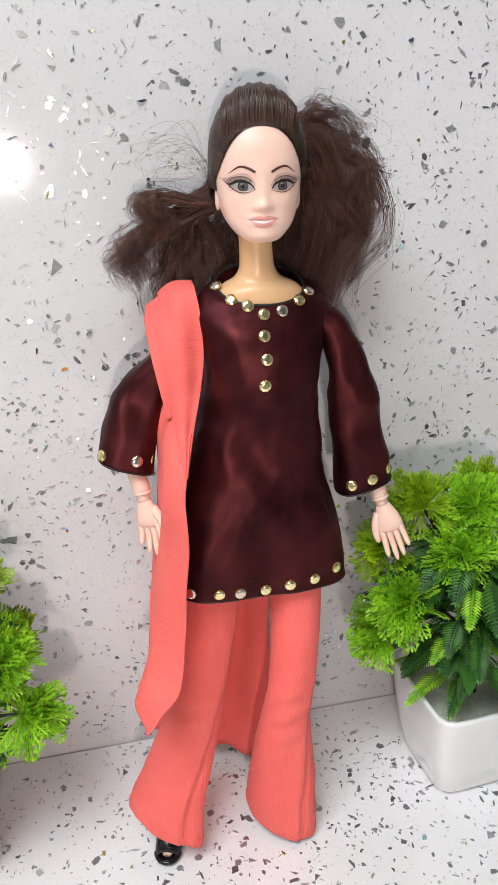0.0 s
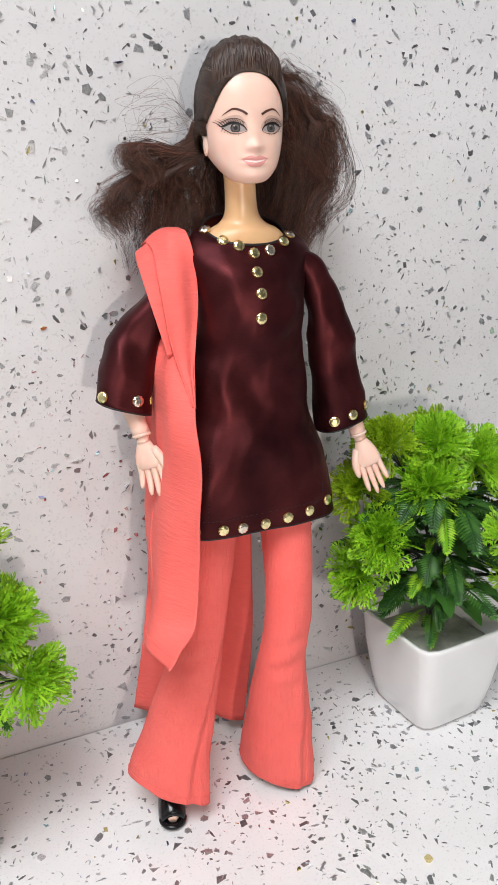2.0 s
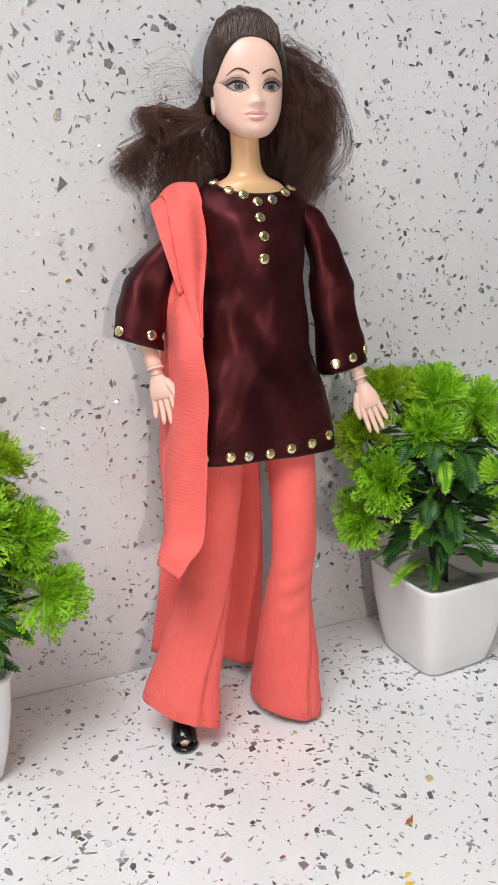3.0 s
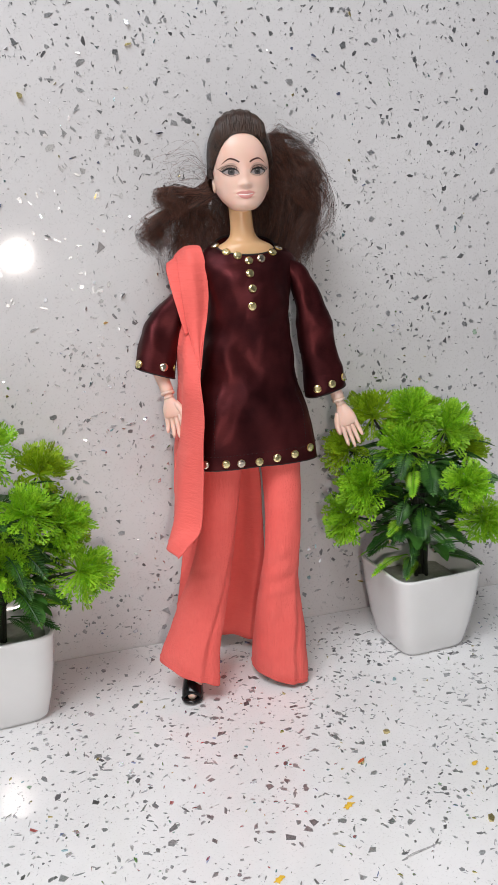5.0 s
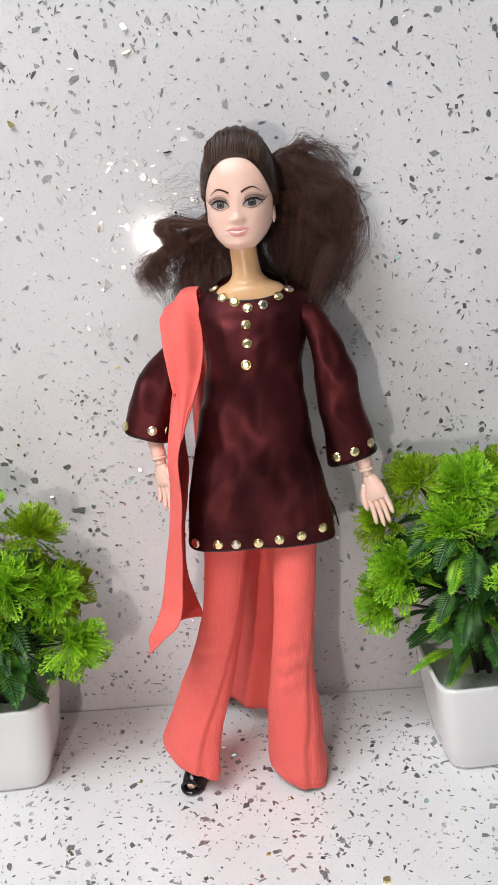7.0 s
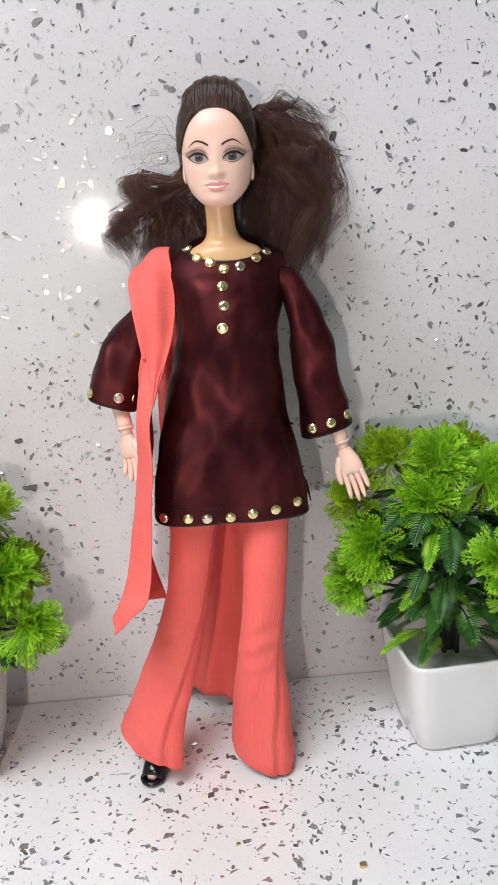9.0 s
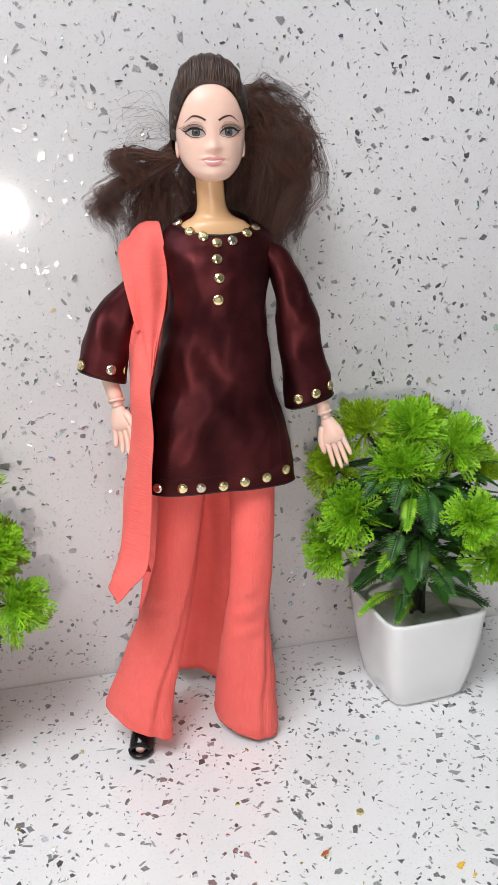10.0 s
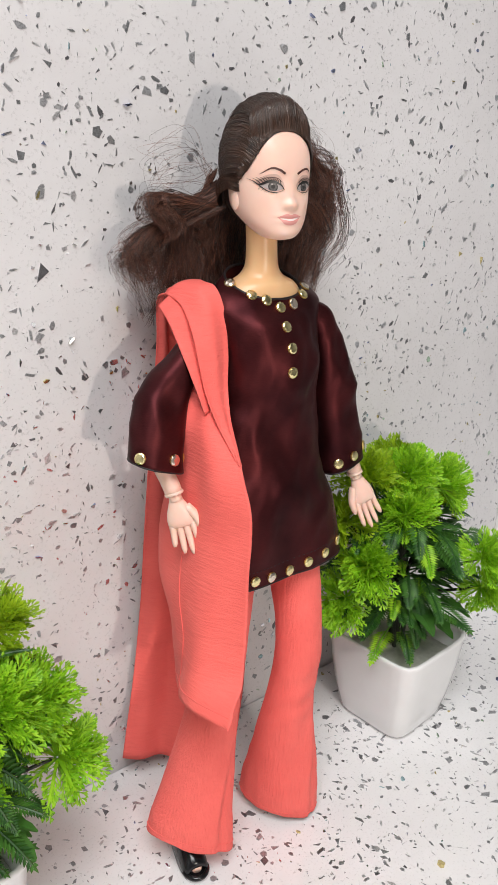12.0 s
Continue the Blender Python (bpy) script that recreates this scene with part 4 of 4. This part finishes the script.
v, f = cloth_rings(body_keys, 110, 128, 2.5, lambda u, a: 0.0017 * (1 - u) ** 0.5 * min(1, 0.25 + u * 4) + 0.0003, 3.0, 0.5, 0.0030)
v = v.reshape(110, 128, 3)
slit = 0
for i in range(110):  # the side seam is open at the foot: the back hangs out past the front
    w = max(0.0, (0.153 - v[i, 0, 2]) / 0.024)
    slit = i if w > 0 else slit
    for j in range(128):
        a = (2 * math.pi * j / 128 + math.pi) % (2 * math.pi) - math.pi
        if 0 <= a < 0.9:
            v[i, j, 0] += 0.0028 * w * (1 - a / 0.9)
            v[i, j, 2] -= 0.0012 * w * (1 - a / 0.9)
        elif -0.5 < a < 0:
            v[i, j, 1] -= 0.0012 * w * (1 + a / 0.5)
f = [q for k, q in enumerate(f) if not (k % 128 == 127 and k // 128 < slit)]
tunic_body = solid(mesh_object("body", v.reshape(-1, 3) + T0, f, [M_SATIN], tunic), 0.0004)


def binding(run, r, parent):
    """A thin dark edge sewn along a line of the cloth."""
    tv, tf = tube(np.array(run), r, 6)
    return mesh_object("binding", tv, tf, [M_BINDING], parent, "narrow black edge")


binding(np.vstack([v[-1], v[-1][:1]]) + T0, 0.00055, tunic_body)
binding(v[0] + T0, 0.00035, tunic_body)
binding(v[:slit + 1, 0] + T0, 0.00030, tunic_body)
binding(v[:slit + 1, 127] + T0, 0.00030, tunic_body)
sleeve_r = [(0.0165, -0.0430, 0.2345, 0.0055, 0.0062, 0), (0.0252, -0.0446, 0.2300, 0.0068, 0.0064, 0), (0.0310, -0.0466, 0.2200, 0.0076, 0.0066, 0), (0.0352, -0.0485, 0.2050, 0.0086, 0.0072, 0), (0.0387, -0.0497, 0.1850, 0.0099, 0.0080, 0), (0.0425, -0.0505, 0.1615, 0.0114, 0.0092, 0)]
sleeve_l = [(-0.0110, -0.0410, 0.2330, 0.0040, 0.0040, 0), (-0.0235, -0.0410, 0.2285, 0.0062, 0.0054, 0), (-0.0325, -0.0408, 0.2180, 0.0072, 0.0062, 0), (-0.0428, -0.0408, 0.2050, 0.0090, 0.0070, 0), (-0.0476, -0.0432, 0.1945, 0.0094, 0.0076, 0), (-0.0512, -0.0468, 0.1785, 0.0099, 0.0086, 0)]


def sleeve(keys, tilt, seed):
    v, f = cloth_rings(keys, 56, 56, 2.7, lambda u, a: 0.0011 + 0.0012 * math.sin(math.pi * u), seed, 0.55, 0.0016)
    v = v.reshape(56, 56, 3)
    for i in range(56):  # the cuff's edge slants
        u = (i / 55) ** 2
        v[i, :, 2] += u * tilt * (v[i, :, 0] - v[i, :, 0].mean())
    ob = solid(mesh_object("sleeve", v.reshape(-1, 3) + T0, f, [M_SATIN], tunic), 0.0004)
    binding(np.vstack([v[-1], v[-1][:1]]) + T0, 0.00035, ob)
    return ob


sleeve(sleeve_r, 0.26, 8.0)
sleeve(sleeve_l, -0.34, 15.0)
trees = [BVHTree.FromPolygons([v.co for v in c.data.vertices], [p.vertices[:] for p in c.data.polygons]) for c in tunic.children]


def on_cloth(place, towards=(0, -0.4, 0.05)):
    """The nearest place on the tunic's outer cloth, and its outward normal."""
    best = min((t.find_nearest(Vector(np.array(place) + T0)) for t in trees), key=lambda h: h[3])
    n = best[1] if best[1].dot(Vector(place) - Vector((0, -0.035, place[2]))) > 0 else -best[1]
    return np.array(best[0]), np.array(n)
# stitched hem line round the skirt and the side seams
for z, r0 in ((0.1368, 0.0004),):
    for k in range(58):
        a = math.pi + math.pi * (k + 0.5) / 58
        hw = float(np.interp(z, [q[2] for q in body_keys[:4]], [q[3] for q in body_keys[:4]])) + 0.0006
        hd = float(np.interp(z, [q[2] for q in body_keys[:4]], [q[4] for q in body_keys[:4]])) + 0.0006
        c, s = math.cos(a), math.sin(a)
        pt = np.array([-0.0033 + hw * math.copysign(abs(c) ** 0.8, c), -0.05 + hd * math.copysign(abs(s) ** 0.8, s), z - 0.0012 * s * -1])
        # stitches follow the cloth as short raised ticks
        pt, pn = on_cloth(pt)
        pt = pt + pn * 0.0002
        vv, ff = tube([pt - (0.0004, 0, 0), pt + (0.0004, 0, 0.0001)], 0.00018, 5)
        if k == 0:
            stitches = Soup()
        stitches.put(vv, ff)
for x in (-0.0265, 0.0225):
    for k in range(20):
        pt, pn = on_cloth((x + 0.0001 * k, -0.068, 0.1380 + 0.0016 * k))
        pt = pt + pn * 0.0002
        vv, ff = tube([pt - (0, 0, 0.0004), pt + (0, 0, 0.0004)], 0.00018, 5)
        stitches.put(vv, ff)
tagged(stitches.object("hem_stitches", [M_THREAD], tunic), "dark running stitches", kind="stuff")


def rhinestone(place, normal, r, clear, turn):
    """A flat-backed faceted stone in a thin gold setting."""
    n = unit(np.array(normal, float))
    rows, k = [], 10
    for rad, h in ((1.0, -0.15), (1.02, 0.08), (0.98, 0.18)):
        rows += [(r * rad * math.cos(2 * math.pi * j / k), r * rad * math.sin(2 * math.pi * j / k), r * h) for j in range(k)]
    b = len(rows)
    for rad, h, ph in ((0.95, 0.20, 0.0), (0.70, 0.34, 0.5), (0.46, 0.40, 0.0)):
        rows += [(r * rad * math.cos(2 * math.pi * (j + ph) / k), r * rad * math.sin(2 * math.pi * (j + ph) / k), r * h) for j in range(k)]
    fs = grid_faces(3, k, True)
    gold = len(fs)
    for ring in range(2):
        o = b + ring * k
        for j in range(k):
            j2 = (j + 1) % k
            if ring == 0:
                fs += [(o + j, o + j2, o + k + j), (o + j2, o + k + j2, o + k + j)]
            else:
                fs += [(o + j, o + j2, o + k + j2), (o + j, o + k + j2, o + k + j)]
    fs.append(tuple(b + 2 * k + j for j in range(k)))
    fs.append(tuple(range(2 * k, 3 * k)))
    ob = mesh_object("rhinestone", rows[:b], fs[:gold] + [tuple(range(2 * k, 3 * k))], [M_GOLD], tunic, "", None, False)
    stone = [tuple(i - b for i in q) for q in fs[gold:-1]]
    mesh_object("stone", rows[b:], stone, [M_STONE_CLEAR if clear else M_STONE], ob, "clear pinkish faceted stone" if clear else "yellow faceted stone", None, False)
    q = Vector(n).to_track_quat("Z", "Y").to_matrix().to_4x4()
    p = np.array(place) + n * (r * 0.12 + 0.0002)
    ob.matrix_basis = Matrix.Translation(p) @ q @ Matrix.Rotation(turn, 4, "Z")
    return ob


STONES = [((-0.0130, -0.0410, 0.2412), (-0.4, -0.6, 0.7), 1), ((-0.0090, -0.0475, 0.2382), (-0.2, -0.8, 0.5), 0), ((-0.0050, -0.0510, 0.2358), (-0.1, -0.85, 0.45), 0), ((0.0003, -0.0535, 0.2332), (0, -0.9, 0.4), 0),
          ((0.0070, -0.0535, 0.2342), (0.1, -0.9, 0.4), 1), ((0.0140, -0.0510, 0.2370), (0.2, -0.85, 0.5), 0), ((0.0190, -0.0470, 0.2400), (0.3, -0.7, 0.6), 1),
          ((-0.0010, -0.0590, 0.2270), (0, -0.93, 0.35), 0), ((-0.0010, -0.0625, 0.2195), (0, -0.97, 0.25), 0), ((-0.0022, -0.0648, 0.2110), (0, -1, 0.1), 0),
          ((-0.0570, -0.0490, 0.1832), (-0.45, -0.9, 0.1), 0), ((-0.0478, -0.0530, 0.1820), (0.1, -1, 0.1), 1), ((-0.0408, -0.0500, 0.1805), (0.8, -0.7, 0.1), 1),
          ((0.0340, -0.0590, 0.1640), (-0.3, -1, 0.1), 0), ((0.0425, -0.0600, 0.1662), (0.05, -1, 0.1), 0), ((0.0505, -0.0575, 0.1690), (0.5, -0.85, 0.1), 1),
          ((-0.0315, -0.0675, 0.1318), (-0.3, -0.95, 0), 1), ((-0.0215, -0.0675, 0.1318), (-0.15, -1, 0), 0), ((-0.0140, -0.0690, 0.1312), (0, -1, 0), 1), ((-0.0040, -0.0695, 0.1308), (0, -1, 0), 0),
          ((0.0060, -0.0695, 0.1318), (0, -1, 0), 0), ((0.0152, -0.0690, 0.1330), (0.1, -1, 0), 0), ((0.0240, -0.0665, 0.1346), (0.35, -0.95, 0), 0)]
for i, (p, n, clear) in enumerate(STONES):
    q, m = on_cloth(p)
    rhinestone(q, unit(m * 0.7 + unit(np.array(n)) * 0.3), 0.0022, clear, i * 0.7)

# ---------- the trousers ----------
trousers = thing("trousers", "flared coral crepe trousers worn by the doll", "trousers", (-0.01, -0.06, 0.0))
R0 = -np.array(trousers.location)
leg_l = [(-0.0150, -0.0505, 0.1520, 0.0135, 0.0130, 0, 2.3), (-0.0192, -0.0510, 0.1260, 0.0108, 0.0118, 0, 2.2), (-0.0248, -0.0550, 0.0900, 0.0098, 0.0104, 0, 2.0), (-0.0314, -0.0580, 0.0660, 0.0114, 0.0104, 0, 1.9), (-0.0410, -0.0625, 0.0400, 0.0148, 0.0100, 0, 1.8),
         (-0.0462, -0.0652, 0.0250, 0.0172, 0.0096, 0, 1.7), (-0.0478, -0.0665, 0.0150, 0.0180, 0.0092, 0, 1.6)]
leg_r = [(0.0095, -0.0530, 0.1520, 0.0130, 0.0130, 0, 2.3), (0.0122, -0.0565, 0.1260, 0.0104, 0.0118, 0, 2.2), (0.0092, -0.0660, 0.0900, 0.0094, 0.0102, 0, 2.0), (0.0066, -0.0655, 0.0600, 0.0108, 0.0106, 0, 1.9), (0.0056, -0.0645, 0.0300, 0.0152, 0.0118, 0, 1.9),
         (0.0052, -0.0642, 0.0120, 0.0178, 0.0126, 0, 1.85), (0.0052, -0.0640, 0.0036, 0.0178, 0.0126, 0, 1.8)]


def trouser_leg(keys, seed, tilt, crease, swing):
    """A flared leg: two panels sewn at pressed side edges, a folded crease up the front and slack at the knee."""
    n_rows, n = 110, 96
    v, f = cloth_rings(keys, n_rows, n, 2.3, lambda u, a: 0.0006 + 0.0011 * u * u, seed, 0.3)
    v = v.reshape(n_rows, n, 3)
    for i in range(n_rows):
        s = i / (n_rows - 1)
        u = max(0, (s - 0.7) / 0.3)
        # below the knee the flare turns outwards
        w = radians(swing) * min(1.0, max(0.0, s - 0.25) / 0.45)
        mid = v[i].mean(axis=0)
        dx, dy = v[i, :, 0] - mid[0], v[i, :, 1] - mid[1]
        v[i, :, 0], v[i, :, 1] = mid[0] + math.cos(w) * dx - math.sin(w) * dy, mid[1] + math.sin(w) * dx + math.cos(w) * dy
        v[i, :, 2] += u * tilt * (v[i, :, 0] - v[i, :, 0].mean())
        for j in range(n):
            a = 2 * math.pi * j / n
            d = (a - crease * math.pi - 0.10 * math.sin(s * 5) + math.pi) % (2 * math.pi) - math.pi
            fold = min(1.0, s * 1.6)
            # a ridge with a sharp drop on its inner side
            v[i, j, 1] -= 0.0011 * fold * (math.exp(-(d / 0.30) ** 2) if d < 0 else math.exp(-(d / 0.07) ** 2))
            v[i, j, 1] += 0.0004 * fold * math.exp(-((d - 0.20) / 0.10) ** 2)
            # slack drawn across the knee
            front = max(0.0, -math.sin(a))
            v[i, j, 1] -= 0.0005 * front * math.exp(-((s - 0.47) / 0.10) ** 2) * math.sin(s * 95 + 2.2 * math.cos(a) + seed)
            if i == n_rows - 1:
                v[i, j, 2] += 0.0004 * math.sin(a * 5 + seed)
    ob = solid(mesh_object("trouser_leg", v.reshape(-1, 3) + R0, f, [M_CORAL], trousers), 0.0005)
    cen = v.mean(axis=1)
    for j in (int(n * 0.02), int(n * 0.50)):
        run = v[8:, j] + (v[8:, j] - cen[8:]) * 0.012 + R0
        tv, tf = tube(run, 0.00018, 6)
        mesh_object("seam", tv, tf, [M_CORAL], ob)
    ring = np.vstack([v[-7], v[-7][:1]])
    ring = ring + (ring - cen[-7]) * 0.022 + R0
    tv, tf = tube(ring, 0.00025, 6)
    mesh_object("hem_seam", tv, tf, [M_CORAL], ob)
    return ob


trouser_leg(leg_l, 31.0, -0.34, 1.76, -40.0)
trouser_leg(leg_r, 47.0, -0.18, 1.84, -54.0)

# ---------- the shawl ----------
shawl = thing("shawl", "long coral crepe shawl draped over one shoulder of the doll", "shawl", (-0.03, -0.02, 0.012))
S0 = -np.array(shawl.location)


def sheet(name, left, right, rows, cols, folds, depth, seed, crown=0.0, belly=0.0, flare=0.0, seam=0.0):
    """A hanging cloth between two edge curves, with pleats across and a turned hem at the foot."""
    L, R = smooth_rows(left, rows), smooth_rows(right, rows)
    v = np.zeros((rows, cols, 3))
    for j in range(cols):
        u = j / (cols - 1)
        v[:, j] = L * (1 - u) + R * u
    across = R - L
    along = np.gradient((L + R) / 2, axis=0)
    nrm = np.cross(across, along)
    nrm /= np.linalg.norm(nrm, axis=1)[:, None] + 1e-9
    for i in range(rows):
        for j in range(cols):
            u, s = j / (cols - 1), i / (rows - 1)
            q = v[i, j]
            w = depth * math.sin(u * folds * math.pi * 2 + seed + 0.8 * s) * math.sin(math.pi * u) ** 0.5 * min(1.0, s * 7)
            w += 0.0010 * min(1.0, s * 7) * noise.noise(Vector((q[0] * 120 + seed, q[1] * 120, q[2] * 40)))
            w -= (belly + flare * min(1.0, max(0.0, s - 0.55) / 0.3)) * math.sin(math.pi * u) * min(1.0, s * 5)
            w -= crown * math.sin(math.pi * u) * math.exp(-(s / 0.45) ** 2)
            v[i, j] += nrm[i] * w
    ob = mesh_object(name, v.reshape(-1, 3) + S0, grid_faces(rows, cols), [M_SHAWL], shawl)
    if seam:  # a stitched seam down the lower half, and the turned hem along the foot
        j = int(seam * cols)
        for run in (v[int(rows * 0.45):, j] - nrm[int(rows * 0.45):] * 0.0004, v[-4, 1:-1] - nrm[-4] * 0.0004):
            tv, tf = tube(run + S0, 0.00022, 6)
            mesh_object("seam", tv, tf, [M_SHAWL], ob)
    return solid(ob, 0.0006)


strap_in = [(-0.0215, -0.0325, 0.2422), (-0.0216, -0.0425, 0.2402), (-0.0210, -0.0470, 0.2315), (-0.0210, -0.0495, 0.2180), (-0.0232, -0.0530, 0.2060), (-0.0272, -0.0605, 0.1955), (-0.0325, -0.0738, 0.1828)]
strap_out = [(-0.0334, -0.0265, 0.2372), (-0.0342, -0.0380, 0.2348), (-0.0356, -0.0475, 0.2255), (-0.0352, -0.0520, 0.2140), (-0.0348, -0.0555, 0.2050), (-0.0340, -0.0612, 0.1950), (-0.0330, -0.0730, 0.1828)]
sheet("strap", strap_out, strap_in, 70, 30, 1.2, 0.0006, 0.6, 0.0022)
front_edge = [(-0.0240, -0.0480, 0.2120), (-0.0262, -0.0560, 0.2000), (-0.0315, -0.0710, 0.1860), (-0.0345, -0.0815, 0.1720), (-0.0352, -0.0835, 0.1560), (-0.0365, -0.0848, 0.1400), (-0.0378, -0.0865, 0.1240), (-0.0390, -0.0875, 0.1110), (-0.0430, -0.0905, 0.1020), (-0.0550, -0.0985, 0.0950)]
back_edge = [(-0.0370, -0.0400, 0.2120), (-0.0372, -0.0395, 0.2000), (-0.0366, -0.0390, 0.1870), (-0.0355, -0.0360, 0.1720), (-0.0360, -0.0300, 0.1560), (-0.0385, -0.0300, 0.1400), (-0.0410, -0.0350, 0.1240), (-0.0410, -0.0430, 0.1110), (-0.0390, -0.0440, 0.0960), (-0.0355, -0.0430, 0.0800)]
sheet("front_panel", back_edge, front_edge, 100, 44, 1.6, 0.0011, 3.4, 0.0, 0.0058, 0.0040, seam=0.40)
sheet("under_fold", [(-0.0385, -0.0300, 0.2335), (-0.0400, -0.0385, 0.2290), (-0.0396, -0.0450, 0.2210), (-0.0380, -0.0505, 0.2100), (-0.0360, -0.0560, 0.1980)],
      [(-0.0300, -0.0285, 0.2388), (-0.0300, -0.0370, 0.2362), (-0.0300, -0.0465, 0.2250), (-0.0300, -0.0510, 0.2110), (-0.0310, -0.0545, 0.1990)], 40, 16, 0.5, 0.0003, 4.0)
back_l = [(-0.0334, -0.0265, 0.2372), (-0.0330, -0.0205, 0.2330), (-0.0315, -0.0180, 0.2150), (-0.0330, -0.0140, 0.1700), (-0.0340, -0.0100, 0.1200), (-0.0330, -0.0050, 0.0900), (-0.0370, -0.0050, 0.0550), (-0.0450, -0.0070, 0.0130)]
back_r = [(-0.0215, -0.0325, 0.2422), (-0.0205, -0.0230, 0.2370), (-0.0150, -0.0200, 0.2150), (-0.0030, -0.0240, 0.1700), (0.0065, -0.0310, 0.1200), (0.0075, -0.0330, 0.0900), (0.0072, -0.0330, 0.0500), (0.0020, -0.0335, 0.0080)]
sheet("back_panel", back_l, back_r, 90, 60, 2.5, 0.0022, 2.0)

# ---------- the shoe ----------
shoe = thing("shoe", "glossy black open-toed doll shoe", "shoe", (-0.047, -0.072, 0.0))
H0 = -np.array(shoe.location)
# sole along the foot, and the band over the toes
d = unit(np.array([-0.25, -0.97, 0.0]))
sd = np.array([-d[1], d[0], 0.0])
rows = []
for u, hw, z0, z1 in ((-0.012, 0.0024, 0.0085, 0.0100), (-0.007, 0.0034, 0.0040, 0.0052), (-0.002, 0.0044, 0.0004, 0.0018), (0.004, 0.0047, 0.0003, 0.0016), (0.0075, 0.0040, 0.0003, 0.0016), (0.0095, 0.0020, 0.0003, 0.0015)):
    c = np.array([-0.0466, -0.0660, 0.0]) + d * u
    rows += [c - sd * hw + (0, 0, z0), c - sd * hw + (0, 0, z1), c + (0, 0, z1), c + sd * hw + (0, 0, z1), c + sd * hw + (0, 0, z0), c + (0, 0, z0)]
mesh_object("sole", np.array(rows) + H0, grid_faces(6, 6, True) + [(0, 1, 2, 3, 4, 5), (35, 34, 33, 32, 31, 30)], [M_SHOE], shoe)
rows = []
for u, hw, h in ((-0.0105, 0.0046, 0.0150), (-0.0065, 0.0050, 0.0135), (-0.0030, 0.0053, 0.0118), (0.0008, 0.0055, 0.0102), (0.0040, 0.0054, 0.0084), (0.0066, 0.0050, 0.0062), (0.0080, 0.0046, 0.0046)):
    c = np.array([-0.0466, -0.0660, 0.0005]) + d * u
    rows += [c + sd * hw * math.cos(a) + np.array([0, 0, h * math.sin(a) ** 0.8]) for a in np.linspace(0.0, math.pi, 20)]
solid(mesh_object("toe_band", np.array(rows) + H0, grid_faces(7, 20), [M_SHOE], shoe), 0.0009)
rows = []
for a in np.linspace(-1.5, 1.5, 20):
    c = np.array([-0.0466, -0.0660, 0.0]) + d * (0.0050 + 0.0058 * math.cos(a)) + sd * 0.0050 * math.sin(a)
    rows.append(c + np.array([0, 0, 0.0020]))
v, f = tube(rows, 0.0011, 8)
mesh_object("toe_rim", v + H0, f, [M_SHOE], shoe)
v, f = tube([np.array([-0.0440, -0.0600, 0.0095]) + H0, np.array([-0.0440, -0.0597, 0.0040]) + H0, np.array([-0.0442, -0.0597, 0.0004]) + H0], [0.0024, 0.0012, 0.0010], 10)
mesh_object("heel", v, f, [M_SHOE], shoe)

# ---------- smears on the worktop ----------
def smear(x, y, size, seed):
    r = random.Random(seed)
    n = 26
    s = Soup()
    v = [(0, 0, 0.0009)]
    for i in range(n):
        a = 6.283 * i / n
        q = size * (0.6 + 0.5 * r.random()) * (1.0 if math.cos(a) * math.sin(a) > 0 else 0.6)
        v.append((q * math.cos(a), q * 0.7 * math.sin(a), 0.0003))
    s.put(v, [(0, i + 1, (i + 1) % n + 1) for i in range(n)])
    ob = s.object("smear", [M_STAIN])
    ob.location = (x, y, 0.0)
    tagged(ob, "dried yellow smear on the white worktop", "smear", "yellow smears")


smear(0.000, -0.177, 0.0035, 1)
smear(0.0028, -0.1725, 0.0018, 2)
smear(0.067, -0.1695, 0.0028, 3)
smear(0.0700, -0.1750, 0.0015, 4)
smear(-0.042, -0.207, 0.0030, 5)
v, f = tube([(-0.010, -0.0020, 0.0002), (-0.004, -0.0004, 0.0003), (0.003, 0.0006, 0.0003), (0.010, 0.0022, 0.0002)], [0.0002, 0.0007, 0.0005, 0.0001], 6)
scuff = mesh_object("scuff", v * (1, 1, 0.4), f, [M_SCUFF])
scuff.location = (0.018, -0.211, 0.0)
tagged(scuff, "faint grey scuff on the white worktop", "scuff")

# ---------- flakes in the quartz ----------
scatter_flakes(wall_back, random.Random(3), -0.34, 0.50, 0.002, 0.50, 43000, lambda u, v: Matrix.Translation((u, 0.0005, v)) @ Matrix.Rotation(math.pi / 2, 4, "X"), (-0.10, 0.16, 0.0, 0.36))
scatter_flakes(counter, random.Random(4), -0.34, 0.46, -0.36, -0.002, 56000, lambda u, v: Matrix.Translation((u, v, 0.0)), (-0.14, 0.16, -0.22, -0.01))
